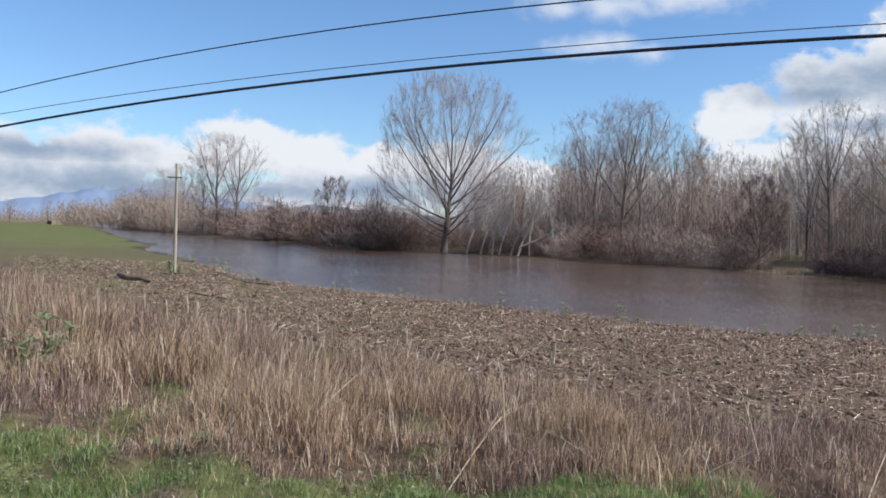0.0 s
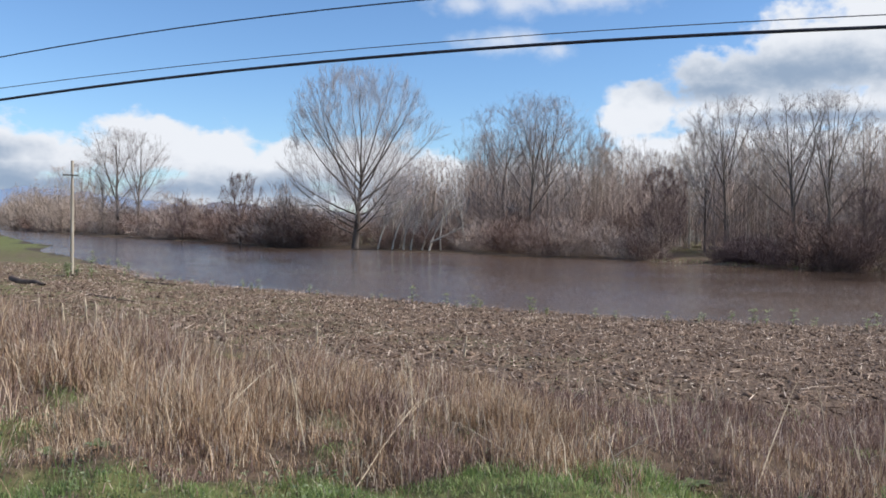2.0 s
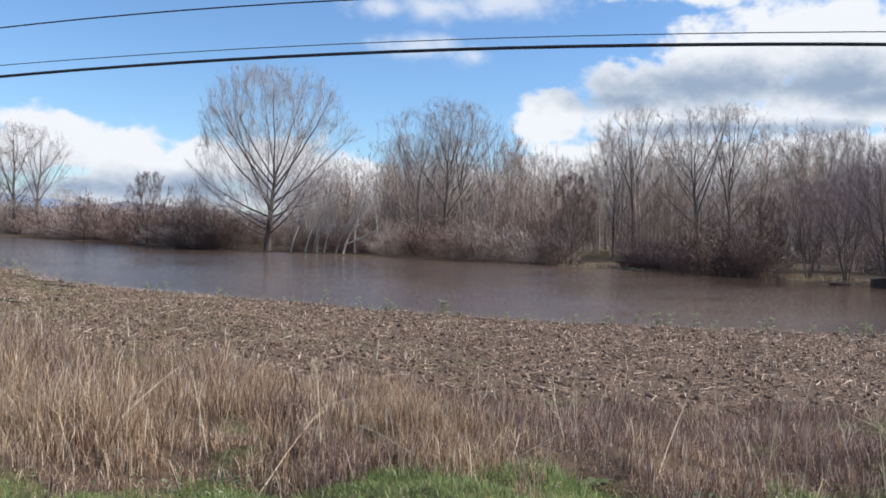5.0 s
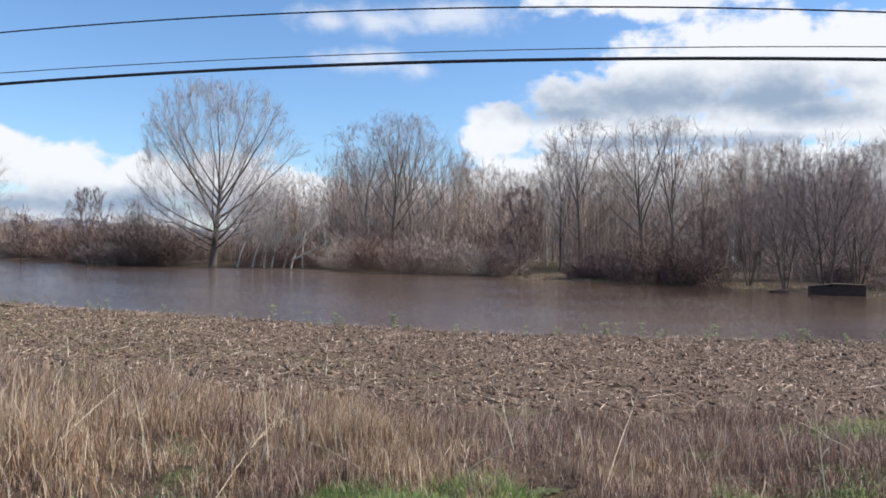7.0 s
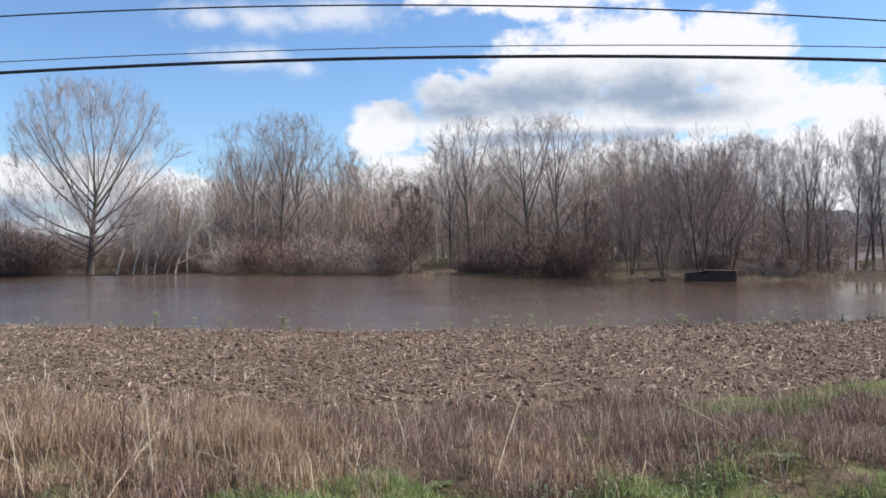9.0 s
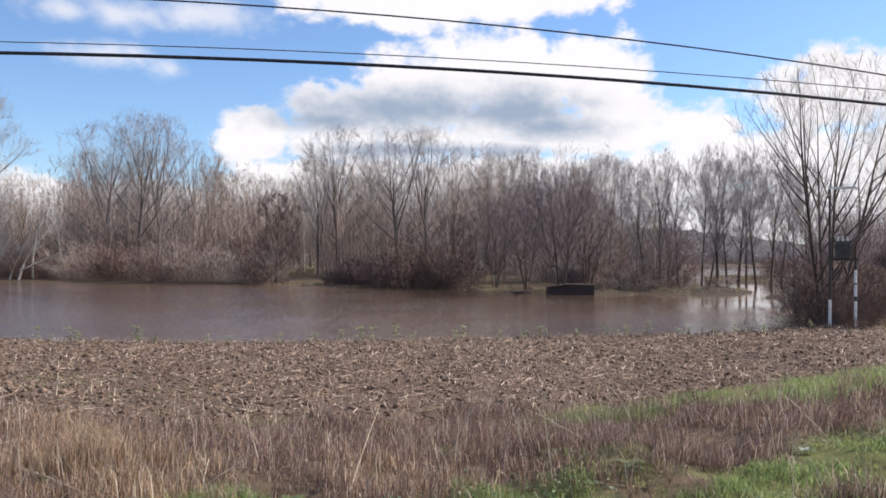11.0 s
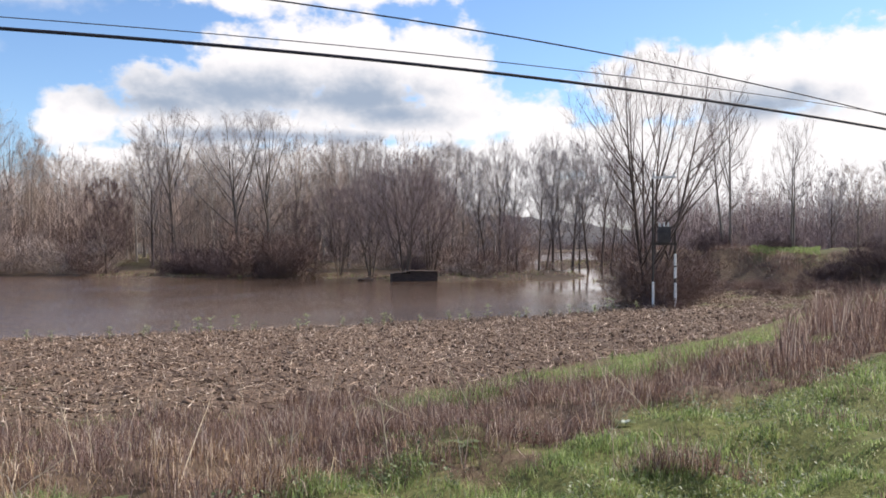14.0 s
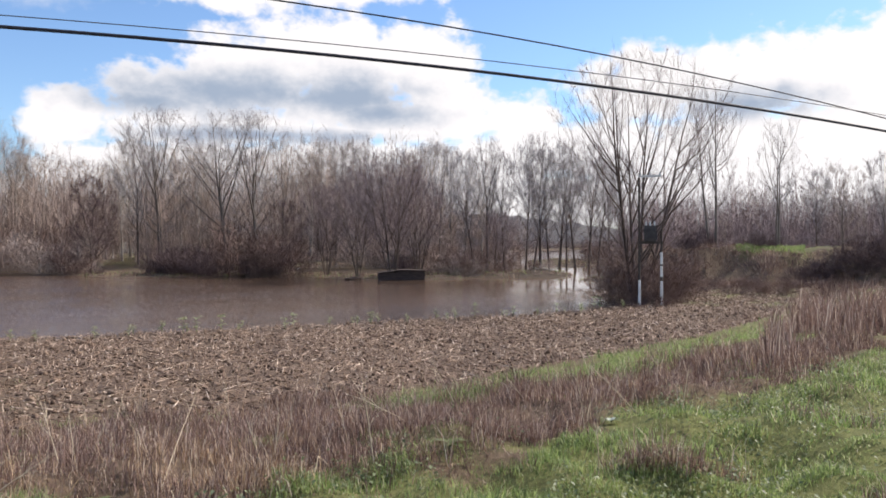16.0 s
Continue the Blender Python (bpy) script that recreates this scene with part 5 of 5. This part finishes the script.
def transformer_posts(x, y):
    ob = new("transformer_station")
    ob.location = (x, y, height(x, y))
    ob.rotation_euler = (0, 0, radians(-57))
    for i, (sx, w) in enumerate(((-0.52, 1.25), (0.52, 2.6))):
        bm = bmesh.new()
        cylinder_bm(bm, 0.058, 0.042, -0.4, 6.4 if i == 0 else 3.7, (sx, 0))
        p = part_bm("post", bm, POLE_DARK, ob)
        for z0, z1 in (((0.02, w),) if i == 0 else ((0.02, 1.2), (1.42, 1.95), (2.02, w))):
            bm = bmesh.new()
            cylinder_bm(bm, 0.066, 0.062, z0, z1, (sx, 0), 14)
            part_bm("painted_band", bm, WHITE_PAINT, p, "white painted band")
    bm = bmesh.new()
    box_bm(bm, (1.1, 0.08, 0.11), (0.0, -0.12, 6.3), 0.012)
    part_bm("crossarm", bm, WHITE_PAINT, ob, "whitish steel crossarm")
    for sx in (-0.45, 0.0, 0.45):
        bm = bmesh.new()
        cylinder_bm(bm, 0.05, 0.03, 6.36, 6.52, (sx, -0.08), 10)
        part_bm("insulator", bm, PORCELAIN, ob)
    bm = bmesh.new()
    box_bm(bm, (0.62, 0.5, 0.72), (0.0, 0, 3.5), 0.05)
    box_bm(bm, (0.70, 0.56, 0.05), (0.0, 0, 3.88), 0.015)
    tank = part_bm("tank", bm, IRON, ob, "dark steel transformer tank")
    for k in range(6):
        bm = bmesh.new()
        box_bm(bm, (0.025, 0.1, 0.56), (-0.25 + 0.1 * k, -0.29, 3.5), 0.006)
        part_bm("cooling_fin", bm, IRON, tank)
    for sx in (-0.2, 0.0, 0.2):
        bm = bmesh.new()
        cylinder_bm(bm, 0.045, 0.03, 3.89, 4.12, (sx, 0), 10)
        part_bm("bushing", bm, PORCELAIN, tank)
    bm = bmesh.new()
    box_bm(bm, (1.2, 0.14, 0.12), (0.0, 0, 3.08), 0.012)
    part_bm("beam", bm, POLE_DARK, ob)
    return tagged(ob, "twin-post transformer station with white painted feet", "transformer")


transformer_posts(35.1, 21.55)


def cable(name, label, away, rise, radius, material):
    """A wire along the road, which runs square to the heading 25 at `away` metres: its height over the eye at s metres along is
    rise[0] + rise[1] * s + rise[2] * s * s."""
    cu = bpy.data.curves.new(name, "CURVE")
    cu.dimensions, cu.bevel_depth, cu.bevel_resolution = "3D", radius, 2
    sp = cu.splines.new("POLY")
    run = [-18 + 0.75 * i for i in range(61)]
    sp.points.add(len(run) - 1)
    n, e = Vector((math.sin(radians(25)), math.cos(radians(25)), 0)), Vector((math.cos(radians(25)), -math.sin(radians(25)), 0))
    for q, s in zip(sp.points, run):
        q.co = (*(n * away + e * s + Vector((0, 0, EYE + rise[0] + rise[1] * s + rise[2] * s * s))), 1)
    cu.materials.append(material)
    return tagged(new(name, cu), label, "cable", "roadside wires")


cable("overhead_cable", "thick black overhead cable along the roadside", 10.0, (2.262, -0.0123, -0.00402), 0.021, RUBBER)
cable("overhead_wire", "thin grey overhead wire above the cable", 9.9, (2.364, -0.0096, -0.00332), 0.006, ALU)
cable("overhead_wire", "dark upper overhead wire along the roadside", 10.0, (2.89, -0.0340, -0.00560), 0.010, RUBBER)

# ---- things in and by the water ----
def shed():
    ob = new("shed")
    x, y = 46.9, 53.6
    ob.location = (x, y, 0.0)
    ob.rotation_euler = (0, 0, radians(-34))
    ob.scale = (1.0, 0.9, 0.84)
    bm = bmesh.new()
    box_bm(bm, (3.9, 2.2, 1.6), (0, 0, 0.0), 0.03)
    box_bm(bm, (2.3, 2.1, 0.3), (0.75, 0, 0.86), 0.03)
    part_bm("wall", bm, TAR, ob)
    for k in range(13):
        bm = bmesh.new()
        box_bm(bm, (0.27, 0.03, 0.72 + (0.24 if k > 4 else 0)), (-1.8 + 0.3 * k, -1.115, 0.36 + (0.12 if k > 4 else 0)), 0.008)
        part_bm("board", bm, TAR, ob)
    bm = bmesh.new()
    box_bm(bm, (2.4, 2.5, 0.07), (0.75, 0, 1.02), 0.015, Matrix.Rotation(radians(2), 4, "Y"))
    box_bm(bm, (1.7, 2.5, 0.07), (-1.2, 0, 0.9), 0.015, Matrix.Rotation(radians(-9), 4, "Y"))
    part_bm("roof", bm, TAR, ob, "sagging dark felt roof")
    return tagged(ob, "dark tarred boat shed half sunk in the flood", "shed")


shed()


def limb_log(name, label, a, b, r, material, forks=(0.45, 0.65, 0.8)):
    t = Tubes()
    g = np.random.RandomState(int(abs(a[0] * 10)) % 1000)
    p = np.linspace(a, b, 7) + g.normal(size=(7, 3)) * r * np.array([0.5, 0.5, 0.12])
    t.tube(p, np.linspace(r, r * 0.45, 7), 8)
    for f in forks:
        q = np.array(a) * (1 - f) + np.array(b) * f
        d = (np.array(b) - np.array(a)) * 0.22 + g.normal(size=3) * r * 3 + np.array([0, 0, r * 4])
        t.tube([q, q + d * 0.5, q + d], [r * 0.5, r * 0.35, r * 0.12], 5)
    return tagged(new(name, t.mesh(name, material)), label, "log")


x0, y0, _ = spot(4.9, 112)
x1, y1, _ = spot(7.4, 111)
limb_log("fallen_trunk", "pale fallen tree trunk lying on the bank", (x0, y0, 1.3), (x1, y1, 3.7), 0.15, BARK_PALE)
limb_log("log", "dark rotten log lying in the field", (-17.5, 43.2, height(-17.5, 43.2) + 0.12), (-14.8, 40.2, height(-14.8, 40.2) + 0.08), 0.17, BARK_DARK, ())
limb_log("branch", "thin dark drift branch on the field", (-11.1, 35.1, height(-11.1, 35.1) + 0.04), (-8.5, 31.9, height(-8.5, 31.9) + 0.04), 0.05, BARK_DARK, (0.5,))
limb_log("branch", "thin dark drift branch near the shore", (-11.5, 45.4, height(-11.5, 45.4) + 0.05), (-9.4, 43.1, height(-9.4, 43.1) + 0.05), 0.05, BARK_DARK)


def low_bank(az, r, wide, high, label):
    x, y, _ = spot(az, r)
    bm = bmesh.new()
    box_bm(bm, (wide, 1.6, high), (0, 0, high / 2), 0.12)
    for v in bm.verts:
        v.co += Vector((0, 0, 0.06 * math.sin(v.co.x * 5 + v.co.y * 3)))
    ob = part_bm("sand_heap", bm, PALE_STONE, None)
    ob.matrix_world = pose(x, y, height(x, y) - 0.1, 0, 0, -az)
    return tagged(ob, label, "sand heap")


hx, hy, _ = spot(-25.8, 470)
hut = new("hut")
hut.matrix_world = pose(hx, hy, height(hx, hy), 0, 0, 20) @ Matrix.Scale(0.8, 4)
bm = bmesh.new()
box_bm(bm, (7, 5, 3.4), (0, 0, 1.7), 0.05)
part_bm("wall", bm, CREAM, hut)
bm = bmesh.new()
box_bm(bm, (7.6, 5.6, 0.25), (0, 0, 3.5), 0.05)
part_bm("roof", bm, ROOF, hut)
bm = bmesh.new()
box_bm(bm, (2.6, 0.2, 2.4), (-4.9, -1.0, 1.2), 0.03)
part_bm("door", bm, TAR, hut, "dark open side")
tagged(hut, "small cream hut far out on the meadow", "hut")


low_bank(23.0, 248, 6.2, 3.2, "pale sand heap behind the thickets")


LEAF_PALE = plain_material("pale_leaf_underside", (0.42, 0.46, 0.36), (0.6, 0.63, 0.52), 8, rough=0.6)
# ---- small growth along the shore, the bank and the verge ----
def weed_plant(seed, high):
    """A leafy weed: a stem with a dozen drooping leaves."""
    g = np.random.RandomState(seed)
    t = Tubes()
    stem = np.array([[0, 0, -0.03], [0.01, 0.0, high * 0.5], [g.uniform(-0.04, 0.04), 0.02, high]])
    t.tube(stem, [0.014, 0.010, 0.005], 5)
    verts, faces, n = [np.concatenate(t.v)], [np.concatenate(t.f)], t.n
    for k in range(13):
        z, a = high * g.uniform(0.2, 1.0), k * 2.4 + g.uniform(-0.4, 0.4)
        ln, wd = g.uniform(0.10, 0.2) * high / 0.4, g.uniform(0.03, 0.055) * high / 0.4
        o, sd = np.array([math.cos(a), math.sin(a), 0]), np.array([-math.sin(a), math.cos(a), 0])
        p = np.array([0, 0, z])
        mid, tip = p + o * ln * 0.5 + np.array([0, 0, ln * 0.35]), p + o * ln + np.array([0, 0, ln * 0.1])
        verts.append(np.array([p, mid + sd * wd, tip, mid - sd * wd, mid - np.array([0, 0, 0.012])]))
        faces.append(np.array([[0, 4, 1], [1, 4, 2], [2, 4, 3], [3, 4, 0]]) + n)
        n += 5
    ob = new("weed_plant", mesh_np("weed_plant", np.concatenate(verts), np.concatenate(faces), LEAF))
    return tagged(ob, "leafy green weed at the flood's edge", "plant", "weeds along the shore")


weeds = [weed_plant(90 + k, 0.36 + 0.05 * k) for k in range(3)]
fresh = [True] * 3
clump_spots = [(-5.1 + 0.11 * k, 9.2 + 0.3 * (k % 3)) for k in range(7)]
spots = [(18.0, 28.1), (19.2, 27.4), (21.3, 27.0), (22.0, 26.0), (9.2, 29.9), (16.4, 29.2), (7.0, 31.4), (20.3, 26.2), (21.4, 25.3), (15.2, 28.6), (13.6, 28.4), (11.0, 29.6), (24.8, 24.9), (26.2, 24.4)]
spots += [(-16.4 + rnd.uniform(-0.9, 0.9), 49.6 + rnd.uniform(-0.7, 0.5)) for _ in range(8)]
for t in (0.12, 0.2, 0.31, 0.4, 0.52, 0.6, 0.7, 0.83, 0.9):
    spots.append((-12.5 + 24 * t + rnd.uniform(-0.6, 0.6), 50.0 - 20.8 * t ** 0.9 + rnd.uniform(-1.2, 0.2)))
edge = [p for p in SHORE_NEAR if -24 < p[0] < 34]
for t in range(44):                                  # a ragged line of weeds along the water's edge
    f = rnd.uniform(0, len(edge) - 1.001)
    (ax, ay), (bx, by) = edge[int(f)], edge[int(f) + 1]
    spots.append((ax + (bx - ax) * (f % 1) + rnd.uniform(-0.5, 0.5), ay + (by - ay) * (f % 1) + rnd.uniform(-0.3, 1.3)))
spots += clump_spots
spots = [(x, y) if y < 12 else (x, y - 1.4) if x > -15 else (x, y) for x, y in spots]
for x, y in spots:
    k = rnd.randrange(3)
    grown = 1.5 if x < -15 else 0.95
    m = Matrix.Translation((x, y, max(height(x, y), -0.1))) @ Matrix.Rotation(rnd.uniform(0, 6.28), 4, "Z") @ Matrix.Scale(rnd.uniform(0.8, 1.35) * grown, 4)
    if fresh[k]:
        weeds[k].matrix_basis, fresh[k] = m, False
    else:
        copy_thing(weeds[k], m)


def maize_stump(x, y, high, lean):
    t = Tubes()
    z = height(x, y)
    t.tube([(x, y, z - 0.05), (x + lean * 0.4, y, z + high * 0.55), (x + lean, y + 0.02, z + high)], [0.028, 0.025, 0.02], 6)
    t.tube([(x + lean * 0.5, y, z + high * 0.6), (x + lean * 0.5 + 0.07, y - 0.03, z + high * 0.75), (x + lean * 0.5 + 0.13, y - 0.05, z + high * 0.6)], [0.02, 0.012, 0.004], 4)
    return tagged(new("maize_stump", t.mesh("maize_stump", STALK)), "pale broken maize stalk standing in the field", "stalk", "broken maize stalks")


STALK = plain_material("bleached_stalk", (0.42, 0.33, 0.22), (0.66, 0.56, 0.42), 9, stretch=(1, 1, 0.3))
for x, y in ((-5.9, 22.8), (-8.4, 24.3), (-7.9, 24.7), (-7.4, 23.9), (-3.5, 22.0), (-1.0, 20.3), (-9.9, 26.4), (2.4, 18.2)):
    maize_stump(x, y, rnd.uniform(0.4, 0.7), rnd.uniform(-0.06, 0.08))


def dead_stalk(a, b, r, label="bleached dead weed stalk leaning over the bank"):
    """A dry stem from foot to tip with a few forked side shoots."""
    g = np.random.RandomState(int(abs(a[0] * 977 + a[1] * 131)) % 9999)
    a, b = np.array(a, dtype=float), np.array(b, dtype=float)
    t = Tubes()
    bend = np.array([0, 0, 0.025]) * np.linalg.norm(b - a)
    p = np.array([a, a * 0.6 + b * 0.4 + bend, a * 0.25 + b * 0.75 + bend, b])
    t.tube(p, [r, r * 0.8, r * 0.6, r * 0.25], 5)
    for k in range(5):
        f = g.uniform(0.35, 0.95)
        q = a * (1 - f) + b * f + bend * 0.8
        e = q + ((b - a) / np.linalg.norm(b - a) * 0.7 + g.normal(size=3) * 0.4) * np.linalg.norm(b - a) * 0.25
        t.tube([q, (q + e) / 2 + np.array([0, 0, 0.02]), e], [r * 0.5, r * 0.35, r * 0.12], 4)
    return tagged(new("dead_stalk", t.mesh("dead_stalk", STALK)), label, "stalk", "dead stalks on the bank")


for (ax, ay), (bx, by), rise in (((0.0, 5.3), (0.55, 6.6), 0.42), ((1.25, 5.3), (0.75, 6.2), 0.16), ((2.7, 5.2), (3.3, 5.9), 0.5), ((3.5, 5.2), (3.45, 5.4), 0.55), ((3.62, 5.3), (3.75, 5.4), 0.6), ((-1.2, 6.5), (-0.7, 7.6), 0.5), ((5.0, 5.1), (4.5, 5.6), 0.4)):
    dead_stalk((ax, ay, height(ax, ay) - 0.02), (bx, by, height(ax, ay) + rise * 0.8), 0.0048)
for k in range(52):
    az0, r0 = rnd.uniform(-26, 62), rnd.uniform(5.8, 12.5)
    x, y, _ = spot(az0, r0)
    z = height(x, y)
    ln, a0, up0 = rnd.uniform(0.35, 0.85), rnd.uniform(0, 6.28), rnd.uniform(0.5, 1.4)
    dead_stalk((x, y, z - 0.02), (x + ln * math.cos(a0) * math.cos(up0), y + ln * math.sin(a0) * math.cos(up0), z + ln * math.sin(up0)), rnd.uniform(0.003, 0.006))


def dock(x, y, size, pale):
    """A rosette of broad pointed leaves."""
    g = np.random.RandomState(int(abs(x * 313 + y * 71)) % 9999)
    ob = new("dock_plant")
    ob.location = (x, y, height(x, y) + 0.02)
    for k in range(7):
        a, up0 = k * 0.9 + g.uniform(-0.2, 0.2), g.uniform(0.3, 0.9)
        ln, wd = size * g.uniform(0.7, 1.1), size * g.uniform(0.16, 0.24)
        v, f = [], []
        for i in range(6):
            q = i / 5
            w = wd * math.sin(math.pi * (0.08 + 0.9 * q)) ** 0.8
            o = ln * q * math.cos(up0 * (1 - 0.6 * q))
            z = ln * q * math.sin(up0 * (1 - 0.7 * q))
            for e in (-1, 0, 1):
                v.append((math.cos(a) * o - math.sin(a) * w * e, math.sin(a) * o + math.cos(a) * w * e, z + 0.12 * w * abs(e)))
        for i in range(5):
            for e in range(2):
                f.append((i * 3 + e, i * 3 + e + 1, i * 3 + e + 4, i * 3 + e + 3))
        part("leaf", smooth(mesh_np("leaf", v, f, LEAF_PALE if pale and k < 2 else LEAF)), ob)
    return tagged(ob, "broad-leaved dock rosette in the verge grass", "plant", "docks in the verge")


for x, y, size, pale in ((0.7, 5.65, 0.11, True), (-2.1, 5.9, 0.13, False), (-1.7, 5.7, 0.13, False), (4.6, 4.4, 0.16, False), (6.4, 4.2, 0.12, True), (7.7, 3.9, 0.16, False), (2.3, 5.3, 0.14, False)):
    dock(x, y, size, pale)

# litter by the shed and on the far shore
for x, y, sx in ((52.5, 78.0, 0.4), (45.0, 57.9, 0.9)):
    bm = bmesh.new()
    bmesh.ops.create_icosphere(bm, subdivisions=2, radius=1.0)
    for v in bm.verts:
        v.co = Vector((v.co.x * sx * (1 + 0.2 * math.sin(5 * v.co.y)), v.co.y * 0.35, v.co.z * 0.16 * (1 + 0.3 * math.sin(4 * v.co.x))))
    ob = part_bm("drift_litter", bm, FOAM if sx < 0.85 else TAR, None)
    ob.location = (x, y, max(height(x, y), 0.0) + 0.06)
    tagged(ob, "pale plastic sheet washed up on the shore" if sx < 0.85 else "dark drift heap beside the shed", "litter")


def farmhouse(az, r):
    x, y, _ = spot(az, r)
    ob = new("farmhouse")
    ob.matrix_world = pose(x, y, height(x, y), 0, 0, -az + 25)
    bm = bmesh.new()
    box_bm(bm, (9, 6, 4.6), (0, 0, 2.3), 0.04)
    part_bm("wall", bm, CREAM, ob)
    bm = bmesh.new()
    for sy in (-1, 1):
        box_bm(bm, (9.8, 3.9, 0.2), (0, sy * 1.65, 5.35), 0.03, Matrix.Rotation(radians(-24 * sy), 4, "X"))
    roof = part_bm("roof", bm, ROOF, ob)
    bm = bmesh.new()
    box_bm(bm, (0.7, 0.7, 1.4), (2.6, 0.4, 6.4), 0.03)
    part_bm("chimney", bm, ROOF, roof)
    for sx in (-2.8, 0.0, 2.8):
        bm = bmesh.new()
        box_bm(bm, (0.9, 0.12, 1.2), (sx, -3.02, 2.6), 0.02)
        part_bm("window", bm, TAR, ob, "dark window")
    return tagged(ob, "small cream farmhouse with a clay roof among far trees", "house")


farmhouse(-24.2, 620)
